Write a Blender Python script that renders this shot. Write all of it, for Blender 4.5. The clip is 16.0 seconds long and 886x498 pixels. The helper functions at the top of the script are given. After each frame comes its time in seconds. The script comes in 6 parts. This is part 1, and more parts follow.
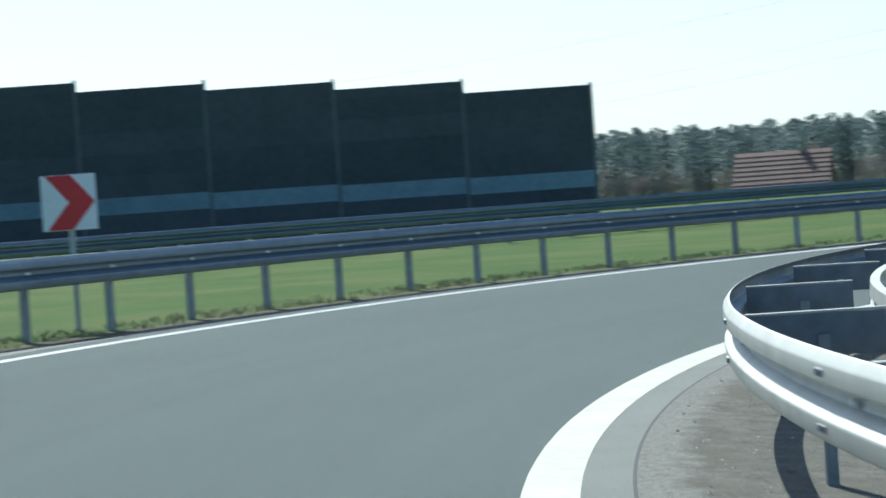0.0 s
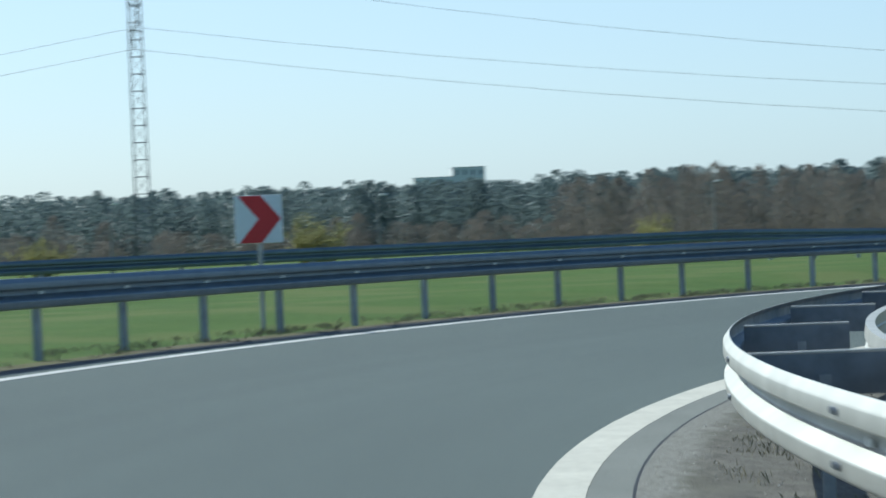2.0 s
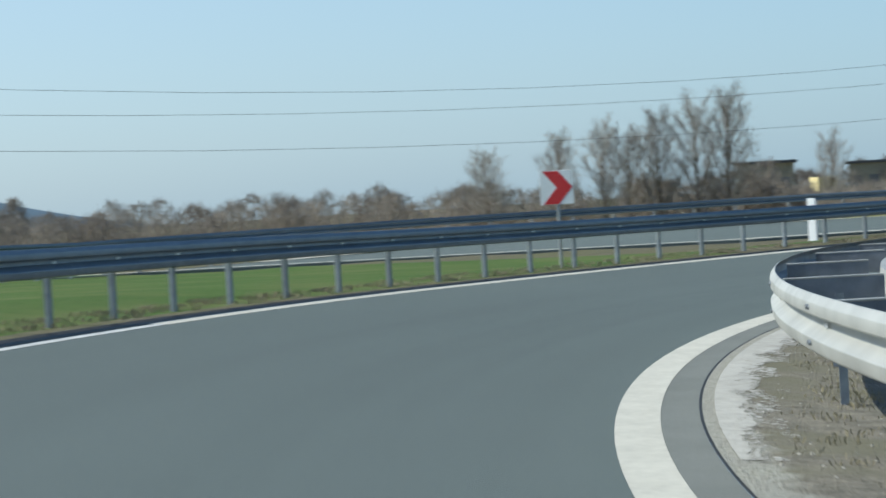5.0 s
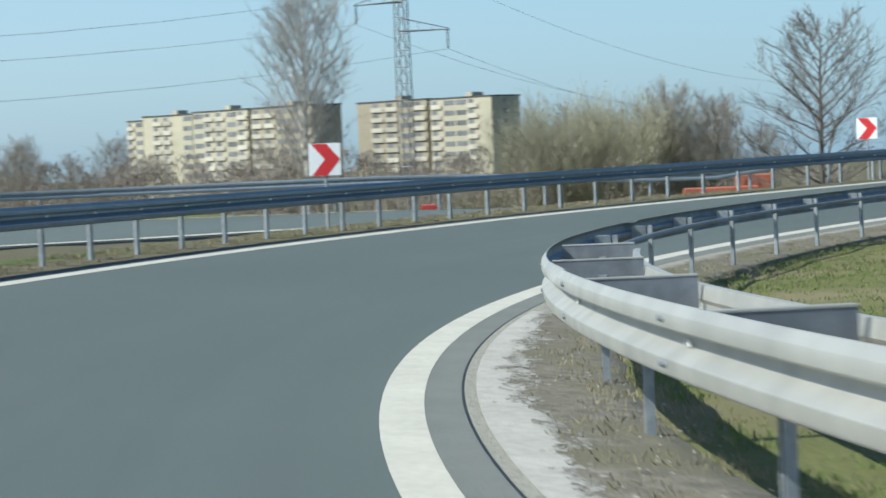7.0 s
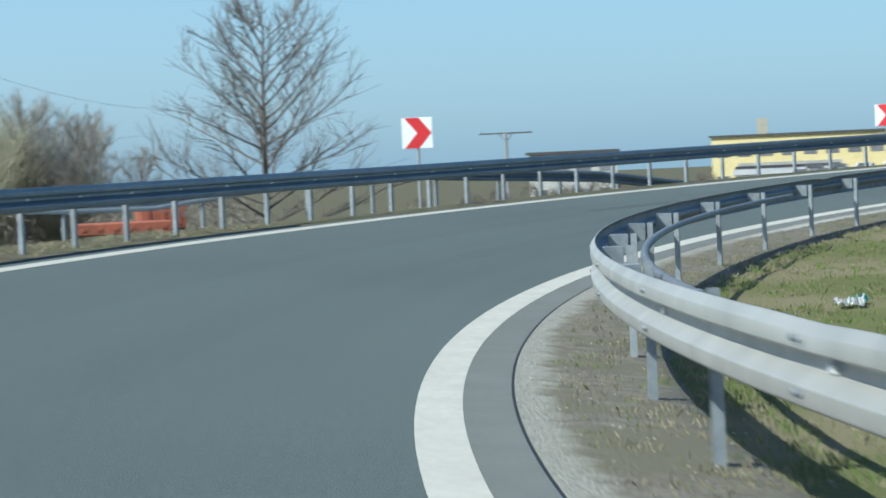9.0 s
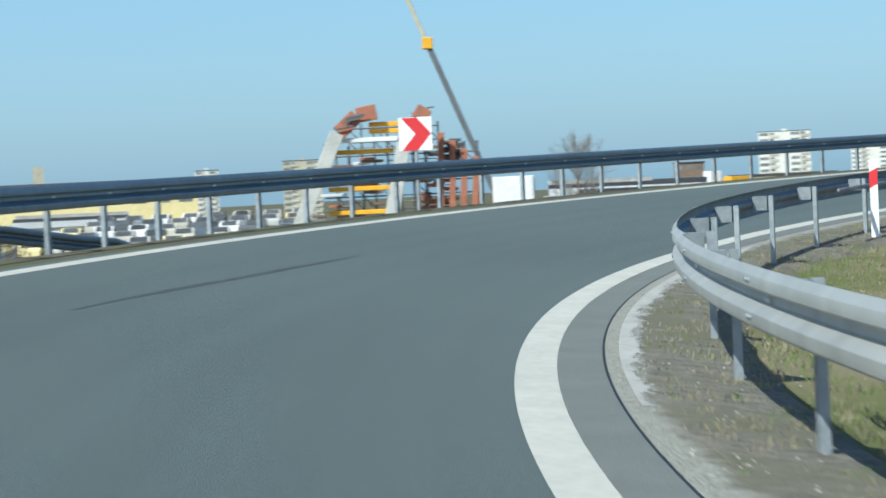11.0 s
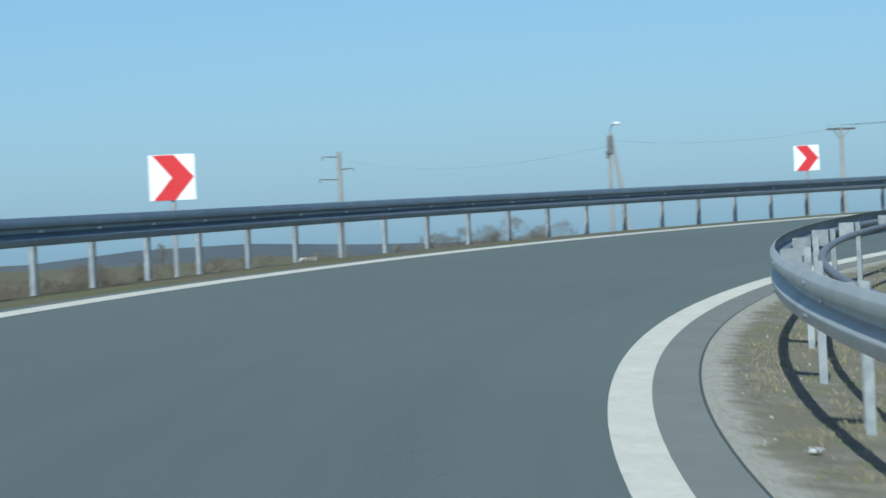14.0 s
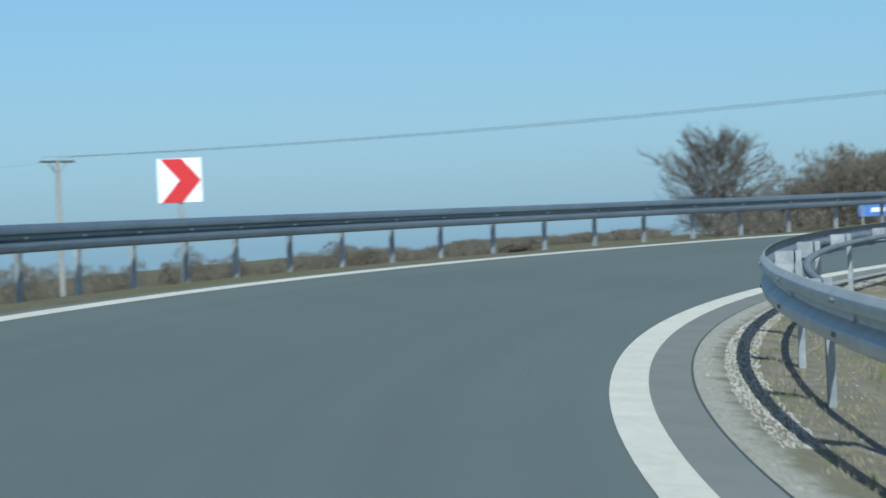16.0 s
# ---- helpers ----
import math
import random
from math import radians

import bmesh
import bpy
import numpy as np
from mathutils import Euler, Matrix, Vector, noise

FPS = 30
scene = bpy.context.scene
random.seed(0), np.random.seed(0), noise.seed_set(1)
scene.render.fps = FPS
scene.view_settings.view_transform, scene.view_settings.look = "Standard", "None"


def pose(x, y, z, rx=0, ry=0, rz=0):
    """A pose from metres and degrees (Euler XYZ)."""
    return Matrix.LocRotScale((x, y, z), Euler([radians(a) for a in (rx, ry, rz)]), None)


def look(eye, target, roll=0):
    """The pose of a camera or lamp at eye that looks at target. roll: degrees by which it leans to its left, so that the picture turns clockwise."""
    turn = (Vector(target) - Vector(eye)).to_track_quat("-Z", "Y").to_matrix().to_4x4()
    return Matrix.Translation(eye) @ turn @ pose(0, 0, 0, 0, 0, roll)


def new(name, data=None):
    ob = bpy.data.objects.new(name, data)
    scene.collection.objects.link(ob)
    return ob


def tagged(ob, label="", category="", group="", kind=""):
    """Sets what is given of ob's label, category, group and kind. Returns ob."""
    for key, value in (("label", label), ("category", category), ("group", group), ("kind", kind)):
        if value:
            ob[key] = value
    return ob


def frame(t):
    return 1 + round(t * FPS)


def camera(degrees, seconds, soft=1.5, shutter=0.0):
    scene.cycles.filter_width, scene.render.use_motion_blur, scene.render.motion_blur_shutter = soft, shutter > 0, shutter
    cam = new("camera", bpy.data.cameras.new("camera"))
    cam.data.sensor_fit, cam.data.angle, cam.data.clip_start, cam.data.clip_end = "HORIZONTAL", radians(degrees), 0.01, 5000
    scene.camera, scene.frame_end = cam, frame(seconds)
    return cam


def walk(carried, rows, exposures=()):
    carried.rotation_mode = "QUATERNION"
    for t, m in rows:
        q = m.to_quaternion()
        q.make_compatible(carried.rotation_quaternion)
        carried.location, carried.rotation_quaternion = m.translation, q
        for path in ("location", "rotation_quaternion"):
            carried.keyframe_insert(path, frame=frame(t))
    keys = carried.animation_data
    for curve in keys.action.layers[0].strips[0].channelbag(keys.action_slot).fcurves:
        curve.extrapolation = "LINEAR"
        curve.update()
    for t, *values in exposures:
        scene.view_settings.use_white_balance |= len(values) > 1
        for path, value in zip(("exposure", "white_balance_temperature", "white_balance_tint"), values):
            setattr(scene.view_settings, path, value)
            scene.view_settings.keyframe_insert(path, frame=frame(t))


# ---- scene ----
# Camera and its way: a car on a banked right-hand loop ramp
cam = camera(20.3, 16.0, soft=1.7, shutter=0.3)
PATH = [
    (0.0, pose(-0.637, -6.026, 1.317, 88.83, 3.98, -3.70)),
    (0.5, pose(-1.195, -1.164, 1.274, 88.20, 3.29, -10.55)),
    (1.0, pose(-1.177, 3.621, 1.233, 88.20, 3.43, -17.90)),
    (1.5, pose(-0.377, 8.831, 1.182, 88.65, 3.26, -24.99)),
    (2.0, pose(1.159, 14.121, 1.132, 89.74, 2.48, -31.55)),
    (2.5, pose(3.254, 19.145, 1.093, 89.71, 2.68, -38.14)),
    (3.0, pose(5.876, 23.803, 1.062, 89.58, 3.07, -44.78)),
    (3.4, pose(8.378, 27.302, 1.040, 89.45, 3.19, -50.51)),
    (3.8, pose(11.249, 30.540, 1.023, 89.31, 3.25, -56.27)),
    (4.2, pose(14.440, 33.483, 1.009, 89.17, 3.30, -61.76)),
    (4.6, pose(17.902, 36.112, 0.998, 89.03, 3.36, -66.94)),
    (5.0, pose(21.588, 38.420, 0.990, 88.85, 3.40, -71.80)),
    (5.5, pose(26.451, 40.853, 0.973, 88.51, 3.41, -77.45)),
    (6.0, pose(31.520, 42.807, 0.947, 88.62, 2.62, -84.64)),
    (6.5, pose(37.646, 44.130, 0.881, 88.69, 2.84, -91.69)),
    (7.0, pose(43.931, 44.853, 0.801, 87.87, 2.48, -97.30)),
    (7.5, pose(49.775, 45.074, 0.717, 88.62, 1.92, -100.52)),
    (8.0, pose(55.502, 44.957, 0.632, 89.42, 1.45, -104.19)),
    (8.5, pose(61.498, 44.270, 0.537, 88.20, 2.20, -109.14)),
    (9.0, pose(67.701, 42.926, 0.450, 88.05, 2.51, -113.69)),
    (9.4, pose(72.685, 41.624, 0.405, 88.14, 2.57, -117.14)),
    (9.8, pose(77.654, 39.951, 0.372, 88.23, 2.59, -120.68)),
    (10.2, pose(82.524, 37.925, 0.354, 88.32, 2.62, -124.25)),
    (10.6, pose(87.217, 35.581, 0.350, 88.41, 2.64, -127.75)),
    (11.0, pose(91.664, 32.979, 0.359, 88.51, 2.64, -131.03)),
    (11.5, pose(96.802, 29.478, 0.382, 88.61, 2.50, -134.77)),
    (12.0, pose(101.425, 25.692, 0.410, 89.33, 2.53, -138.91)),
    (12.5, pose(106.077, 21.181, 0.452, 89.72, 2.59, -143.45)),
    (13.0, pose(110.410, 16.397, 0.519, 89.82, 2.68, -147.96)),
    (13.5, pose(114.210, 11.445, 0.602, 89.74, 2.55, -153.00)),
    (14.0, pose(117.642, 6.015, 0.705, 89.72, 2.81, -157.97)),
    (14.5, pose(120.724, 0.033, 0.820, 89.91, 3.20, -162.23)),
    (15.0, pose(123.240, -5.947, 0.937, 89.83, 3.03, -167.18)),
    (15.5, pose(125.157, -12.016, 1.047, 89.72, 2.98, -172.18)),
    (16.0, pose(126.559, -18.198, 1.156, 89.86, 2.40, -177.51)),
]
walk(cam, PATH, [(0.0, 0.4, 5700, -2), (1.5, 0.24, 5650, -2), (3.0, 0.13, 5650, -1), (5.5, 0.25, 5950, 2), (7.5, 0.38, 5950, 1), (9.0, 0.32, 5650, 0), (12.5, 0.28, 5650, -1), (13.0, 0.13, 5500, -1), (16.0, 0.06, 5500, -1)])
# ---- sky and sun ----
SUN_AZ, SUN_EL = -12.0, 44.0     # degrees clockwise from +y, degrees above the horizon
world = bpy.data.worlds.new("sky")
scene.world = world
world.use_nodes = True
wn = world.node_tree.nodes
sky = wn.new("ShaderNodeTexSky")
sky.sky_type = "NISHITA"
sky.sun_disc = False
sky.sun_elevation = radians(SUN_EL)
sky.sun_rotation = radians(SUN_AZ)
sky.air_density, sky.dust_density, sky.ozone_density = 0.9, 1.2, 2.0
wn["Background"].inputs["Strength"].default_value = 0.1
tone = wn.new("ShaderNodeHueSaturation")
tone.inputs["Saturation"].default_value = 1.2
world.node_tree.links.new(sky.outputs["Color"], tone.inputs["Color"])
veil = wn.new("ShaderNodeMix")      # thin spring haze over the whole sky
veil.data_type = "RGBA"
height = wn.new("ShaderNodeSeparateXYZ")
low = wn.new("ShaderNodeMapRange")      # the haze lies low and thins out towards the zenith
low.interpolation_type = "SMOOTHSTEP"
low.inputs["From Min"].default_value, low.inputs["From Max"].default_value = 0.16, 0.42
low.inputs["To Min"].default_value, low.inputs["To Max"].default_value = 0.52, 0.0
world.node_tree.links.new(height.outputs["Z"], low.inputs["Value"])
world.node_tree.links.new(low.outputs["Result"], veil.inputs["Factor"])
facing = wn.new("ShaderNodeTexCoord")
toward = wn.new("ShaderNodeVectorMath")      # cosine of the angle to the sun
toward.operation = "DOT_PRODUCT"
toward.inputs[1].default_value = (math.sin(radians(SUN_AZ)) * math.cos(radians(SUN_EL)), math.cos(radians(SUN_AZ)) * math.cos(radians(SUN_EL)), math.sin(radians(SUN_EL)))
world.node_tree.links.new(facing.outputs["Generated"], toward.inputs[0])
world.node_tree.links.new(facing.outputs["Generated"], height.inputs["Vector"])
near = wn.new("ShaderNodeMapRange")
near.interpolation_type = "SMOOTHSTEP"
near.inputs["From Min"].default_value, near.inputs["From Max"].default_value = -0.6, 0.8
world.node_tree.links.new(toward.outputs["Value"], near.inputs["Value"])
glare = wn.new("ShaderNodeMix")      # the haze is whiter and brighter round the sun
glare.data_type = "RGBA"
glare.inputs[6].default_value = (3.1, 5.0, 6.7, 1.0)
glare.inputs[7].default_value = (7.3, 8.3, 9.2, 1.0)
world.node_tree.links.new(near.outputs["Result"], glare.inputs["Factor"])
world.node_tree.links.new(glare.outputs[2], veil.inputs[7])
world.node_tree.links.new(tone.outputs["Color"], veil.inputs[6])
world.node_tree.links.new(veil.outputs[2], wn["Background"].inputs["Color"])
sun = new("sun", bpy.data.lights.new("sun", "SUN"))
sun.data.energy, sun.data.angle, sun.data.color = 4.9, radians(0.55), (1.0, 0.94, 0.83)
_a, _e = radians(SUN_AZ), radians(SUN_EL)
sun.matrix_world = look((60 * math.sin(_a) * math.cos(_e), 60 * math.cos(_a) * math.cos(_e), 60 * math.sin(_e)), (0, 0, 0))


# ---- materials ----
def rgb(c):
    return (c[0], c[1], c[2], 1.0)


def surface(name, base, dark=None, rough=0.8, metal=0.0, grain=40.0, blotch=1.2, bump=0.15, bump_scale=60.0, mix=0.5, per_object=0.0, spec=0.4, third=None, third_scale=0.25, tracks=False, translucent=0.0, edge=None, start_dark=None):
    """A procedural surface: two colours mixed by blotches and grain, with bump; per_object varies brightness from object to object."""
    m = bpy.data.materials.new(name)
    m.use_nodes = True
    nt = m.node_tree
    n, l = nt.nodes, nt.links
    bsdf = n["Principled BSDF"]
    geo = n.new("ShaderNodeNewGeometry")
    dark = dark or tuple(v * 0.75 for v in base)

    def noise_node(scale, detail=4.0):
        t = n.new("ShaderNodeTexNoise")
        t.inputs["Scale"].default_value, t.inputs["Detail"].default_value = scale, detail
        l.new(geo.outputs["Position"], t.inputs["Vector"])
        return t

    a, b = noise_node(blotch, 5), noise_node(grain, 3)
    mixf = n.new("ShaderNodeMath")
    mixf.operation = "MULTIPLY_ADD"
    mixf.inputs[1].default_value = 0.55
    l.new(b.outputs["Fac"], mixf.inputs[0])
    half = n.new("ShaderNodeMath")
    half.operation = "MULTIPLY"
    half.inputs[1].default_value = 0.45
    l.new(a.outputs["Fac"], half.inputs[0])
    l.new(half.outputs[0], mixf.inputs[2])
    ramp = n.new("ShaderNodeValToRGB")
    ramp.color_ramp.elements[0].position, ramp.color_ramp.elements[1].position = 0.5 - 0.22 * mix - 0.05, 0.5 + 0.22 * mix
    ramp.color_ramp.elements[0].color, ramp.color_ramp.elements[1].color = rgb(dark), rgb(base)
    l.new(mixf.outputs[0], ramp.inputs["Fac"])
    out = ramp.outputs["Color"]
    if third:
        c = noise_node(third_scale, 4)
        r2 = n.new("ShaderNodeValToRGB")
        r2.color_ramp.elements[0].position, r2.color_ramp.elements[1].position = 0.46, 0.62
        l.new(c.outputs["Fac"], r2.inputs["Fac"])
        mx = n.new("ShaderNodeMix")
        mx.data_type = "RGBA"
        l.new(r2.outputs["Color"], mx.inputs["Factor"])
        l.new(out, mx.inputs[6])
        mx.inputs[7].default_value = rgb(third)
        out = mx.outputs[2]
    if tracks:
        # traffic polishes the lane dark between paler edges, with faint streaks along the road
        st = n.new("ShaderNodeAttribute")
        st.attribute_name = "st"
        stretch = n.new("ShaderNodeMapping")
        stretch.inputs["Scale"].default_value = (2.2, 0.02, 1.0)
        l.new(st.outputs["Vector"], stretch.inputs["Vector"])
        tn = n.new("ShaderNodeTexNoise")
        tn.inputs["Scale"].default_value, tn.inputs["Detail"].default_value = 1.0, 5.0
        l.new(stretch.outputs["Vector"], tn.inputs["Vector"])
        sep = n.new("ShaderNodeSeparateXYZ")
        l.new(st.outputs["Vector"], sep.inputs["Vector"])
        lane = n.new("ShaderNodeValToRGB")
        e = lane.color_ramp.elements
        e[0].position, e[0].color = 0.0, (0.62, 0.62, 0.62, 1)
        e[1].position, e[1].color = 1.0, (0.72, 0.72, 0.72, 1)
        for pos, v in ((0.2, 0.46), (0.3, 0.40), (0.48, 0.50), (0.64, 0.36), (0.82, 0.46)):
            q = e.new(pos)
            q.color = (v, v, v, 1)
        mr0 = n.new("ShaderNodeMapRange")
        mr0.inputs["From Max"].default_value = 5.9
        l.new(sep.outputs["X"], mr0.inputs["Value"])
        l.new(mr0.outputs["Result"], lane.inputs["Fac"])
        add = n.new("ShaderNodeMath")
        add.operation = "ADD"
        l.new(tn.outputs["Fac"], add.inputs[0])
        l.new(lane.outputs["Color"], add.inputs[1])
        gain = n.new("ShaderNodeMapRange")
        gain.inputs["From Min"].default_value, gain.inputs["From Max"].default_value = 0.6, 1.4
        gain.inputs["To Min"].default_value, gain.inputs["To Max"].default_value = 0.94, 1.09
        l.new(add.outputs[0], gain.inputs["Value"])
        hs = n.new("ShaderNodeHueSaturation")
        l.new(gain.outputs["Result"], hs.inputs["Value"])
        l.new(out, hs.inputs["Color"])
        out = hs.outputs["Color"]
    if edge:
        # a second colour nearer the road (offsets edge[1] to edge[2]), with a broken border
        st = n.new("ShaderNodeAttribute")
        st.attribute_name = "st"
        sep = n.new("ShaderNodeSeparateXYZ")
        l.new(st.outputs["Vector"], sep.inputs["Vector"])
        close = n.new("ShaderNodeMapRange")
        close.inputs["From Min"].default_value, close.inputs["From Max"].default_value = edge[2], edge[1]
        l.new(sep.outputs["X"], close.inputs["Value"])
        ragged = n.new("ShaderNodeMath")
        ragged.operation = "ADD"
        l.new(close.outputs["Result"], ragged.inputs[0])
        l.new(noise_node(3.5, 8).outputs["Fac"], ragged.inputs[1])
        cut = n.new("ShaderNodeMapRange")
        cut.inputs["From Min"].default_value, cut.inputs["From Max"].default_value = 0.95, 1.25
        l.new(ragged.outputs[0], cut.inputs["Value"])
        fleck = n.new("ShaderNodeMath")
        fleck.operation = "MULTIPLY"
        l.new(cut.outputs["Result"], fleck.inputs[0])
        grainy = n.new("ShaderNodeMapRange")
        grainy.inputs["From Min"].default_value, grainy.inputs["From Max"].default_value, grainy.inputs["To Min"].default_value = 0.35, 0.55, 0.35
        l.new(noise_node(28, 3).outputs["Fac"], grainy.inputs["Value"])
        l.new(grainy.outputs["Result"], fleck.inputs[1])
        mxe = n.new("ShaderNodeMix")
        mxe.data_type = "RGBA"
        l.new(fleck.outputs[0], mxe.inputs["Factor"])
        l.new(out, mxe.inputs[6])
        mxe.inputs[7].default_value = rgb(edge[0])
        out = mxe.outputs[2]
    if start_dark:
        # darker, greyer soil at the ramp's start, fading out between the two given distances
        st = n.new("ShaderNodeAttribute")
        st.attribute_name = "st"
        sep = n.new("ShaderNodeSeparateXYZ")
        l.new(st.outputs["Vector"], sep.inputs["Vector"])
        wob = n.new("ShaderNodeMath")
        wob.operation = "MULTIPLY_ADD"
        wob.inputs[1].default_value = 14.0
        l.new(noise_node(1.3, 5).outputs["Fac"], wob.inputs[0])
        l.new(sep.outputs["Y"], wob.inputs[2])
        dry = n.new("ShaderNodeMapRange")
        dry.inputs["From Min"].default_value, dry.inputs["From Max"].default_value = start_dark[0] + 7.0, start_dark[1] + 7.0
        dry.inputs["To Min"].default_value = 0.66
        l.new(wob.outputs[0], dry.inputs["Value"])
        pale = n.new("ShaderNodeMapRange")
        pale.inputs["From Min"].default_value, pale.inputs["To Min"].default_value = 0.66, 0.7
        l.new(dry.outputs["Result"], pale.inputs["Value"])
        start_tone = n.new("ShaderNodeHueSaturation")
        l.new(dry.outputs["Result"], start_tone.inputs["Value"])
        l.new(pale.outputs["Result"], start_tone.inputs["Saturation"])
        l.new(out, start_tone.inputs["Color"])
        out = start_tone.outputs["Color"]
    if per_object:
        oi = n.new("ShaderNodeObjectInfo")
        mr = n.new("ShaderNodeMapRange")
        mr.inputs["To Min"].default_value, mr.inputs["To Max"].default_value = 1 - per_object, 1 + per_object
        l.new(oi.outputs["Random"], mr.inputs["Value"])
        hsv = n.new("ShaderNodeHueSaturation")
        l.new(mr.outputs["Result"], hsv.inputs["Value"])
        l.new(out, hsv.inputs["Color"])
        out = hsv.outputs["Color"]
    l.new(out, bsdf.inputs["Base Color"])
    bsdf.inputs["Roughness"].default_value, bsdf.inputs["Metallic"].default_value = rough, metal
    bsdf.inputs["Specular IOR Level"].default_value = spec
    if translucent:
        tr = n.new("ShaderNodeBsdfTranslucent")
        l.new(out, tr.inputs["Color"])
        ms = n.new("ShaderNodeMixShader")
        ms.inputs["Fac"].default_value = translucent
        l.new(bsdf.outputs["BSDF"], ms.inputs[1])
        l.new(tr.outputs["BSDF"], ms.inputs[2])
        l.new(ms.outputs["Shader"], n["Material Output"].inputs["Surface"])
    if bump:
        bn = n.new("ShaderNodeBump")
        bn.inputs["Strength"].default_value, bn.inputs["Distance"].default_value = bump, 0.02
        l.new(noise_node(bump_scale, 4).outputs["Fac"], bn.inputs["Height"])
        l.new(bn.outputs["Normal"], bsdf.inputs["Normal"])
    return m


M = {}
M["asphalt"] = surface("asphalt", (0.121, 0.146, 0.142), (0.096, 0.116, 0.114), tracks=True, rough=0.92, grain=110, blotch=0.1, bump=0.6, bump_scale=120, mix=0.75, spec=0.2)
M["asphalt_edge"] = surface("asphalt_edge", (0.178, 0.185, 0.170), (0.138, 0.145, 0.132), rough=0.85, grain=60, blotch=1.5, bump=0.4, bump_scale=90)
M["line"] = surface("road_paint", (0.58, 0.555, 0.48), (0.42, 0.40, 0.345), rough=0.7, grain=14, blotch=2.2, bump=0.15, mix=0.8)
M["line_worn"] = surface("worn_road_paint", (0.66, 0.66, 0.64), (0.30, 0.30, 0.30), rough=0.75, grain=10, blotch=2.0, bump=0.15, mix=1.0)
M["tar_worn"] = surface("worn_tar", (0.072, 0.082, 0.082), (0.05, 0.058, 0.058), rough=0.85, grain=20, blotch=2.5, bump=0.3)
M["tar"] = surface("tar_joint", (0.03, 0.03, 0.03), rough=0.6, grain=20, bump=0.3)
M["verge"] = surface("verge_soil", (0.235, 0.21, 0.162), (0.078, 0.07, 0.052), rough=0.95, grain=30, blotch=5.0, bump=1.0, bump_scale=45, mix=0.5, third=(0.15, 0.138, 0.09), third_scale=0.8, edge=((0.33, 0.32, 0.275), -0.62, -1.05), start_dark=(42.0, 59.0))
M["grit"] = surface("pale_grit", (0.49, 0.475, 0.435), (0.28, 0.265, 0.235), rough=0.95, grain=11, blotch=1.3, bump=0.35, bump_scale=40, mix=1.0)
M["grass"] = surface("grass", (0.085, 0.138, 0.036), (0.045, 0.08, 0.02), rough=1.0, spec=0.1, grain=7, blotch=0.5, bump=0.9, bump_scale=14, mix=1.0, third=(0.10, 0.128, 0.042), third_scale=0.3)
# darker, bluer zinc than the inner guardrail's
M["zinc_out"] = surface("zinc_blue_grey", (0.205, 0.24, 0.27), (0.15, 0.18, 0.21), rough=0.45, metal=0.55, grain=9, blotch=1.4, bump=0.05, per_object=0.06)
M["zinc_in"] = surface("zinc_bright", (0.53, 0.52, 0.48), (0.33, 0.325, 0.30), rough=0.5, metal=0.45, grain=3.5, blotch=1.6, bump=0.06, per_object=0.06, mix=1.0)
M["zinc_post"] = surface("zinc_post", (0.33, 0.355, 0.37), (0.22, 0.245, 0.265), rough=0.55, metal=0.25, grain=12, blotch=3, bump=0.05, per_object=0.12)
M["sign_white"] = surface("sign_white", (0.82, 0.83, 0.84), (0.74, 0.75, 0.76), rough=0.35, grain=30, bump=0.0)
M["sign_red"] = surface("sign_red", (0.60, 0.035, 0.04), (0.50, 0.03, 0.035), rough=0.35, grain=30, bump=0.0)
M["concrete"] = surface("concrete", (0.55, 0.54, 0.50), (0.38, 0.37, 0.34), rough=0.9, grain=12, blotch=1.0, bump=0.2)
M["panel_dark"] = surface("dark_panel", (0.085, 0.092, 0.10), (0.062, 0.068, 0.075), rough=0.7, grain=3, blotch=0.5, bump=0.2, bump_scale=8, per_object=0.12)
M["panel_pale"] = surface("pale_panel", (0.22, 0.30, 0.34), (0.16, 0.23, 0.27), rough=0.6, grain=4, blotch=0.8, bump=0.1, per_object=0.08)
M["roof_tile"] = surface("red_roof_tile", (0.245, 0.15, 0.118), (0.16, 0.10, 0.08), rough=0.8, grain=5, blotch=0.6, bump=0.3, per_object=0.12)
M["plaster_cream"] = surface("cream_plaster", (0.47, 0.435, 0.33), (0.37, 0.34, 0.26), rough=0.9, grain=2, blotch=0.15, bump=0.05)
M["plaster_tan"] = surface("tan_plaster", (0.36, 0.32, 0.24), (0.28, 0.25, 0.185), rough=0.9, grain=2, blotch=0.15, bump=0.05)
M["plaster_pale"] = surface("pale_plaster", (0.68, 0.66, 0.60), (0.55, 0.53, 0.48), rough=0.9, grain=2, blotch=0.2, bump=0.05)
M["plaster_yellow"] = surface("yellow_plaster", (0.76, 0.64, 0.33), (0.67, 0.55, 0.27), rough=0.9, grain=2, blotch=0.2, bump=0.05)
M["plaster_brown"] = surface("brown_plaster", (0.20, 0.14, 0.10), (0.14, 0.10, 0.075), rough=0.9, grain=2, blotch=0.3, bump=0.05)
M["balcony"] = surface("balcony_panel", (0.50, 0.47, 0.39), (0.42, 0.39, 0.32), rough=0.8, grain=3, bump=0.0, per_object=0.18)
M["glass_far"] = surface("window_glass", (0.19, 0.195, 0.20), (0.13, 0.14, 0.15), rough=0.15, grain=3, bump=0.0, spec=0.6, per_object=0.3)
M["roof_felt"] = surface("roof_felt", (0.09, 0.09, 0.095), rough=0.9, grain=4, bump=0.1)
M["steel_dark"] = surface("pylon_steel", (0.17, 0.18, 0.19), (0.12, 0.125, 0.13), rough=0.6, metal=0.4, grain=8, bump=0.0)
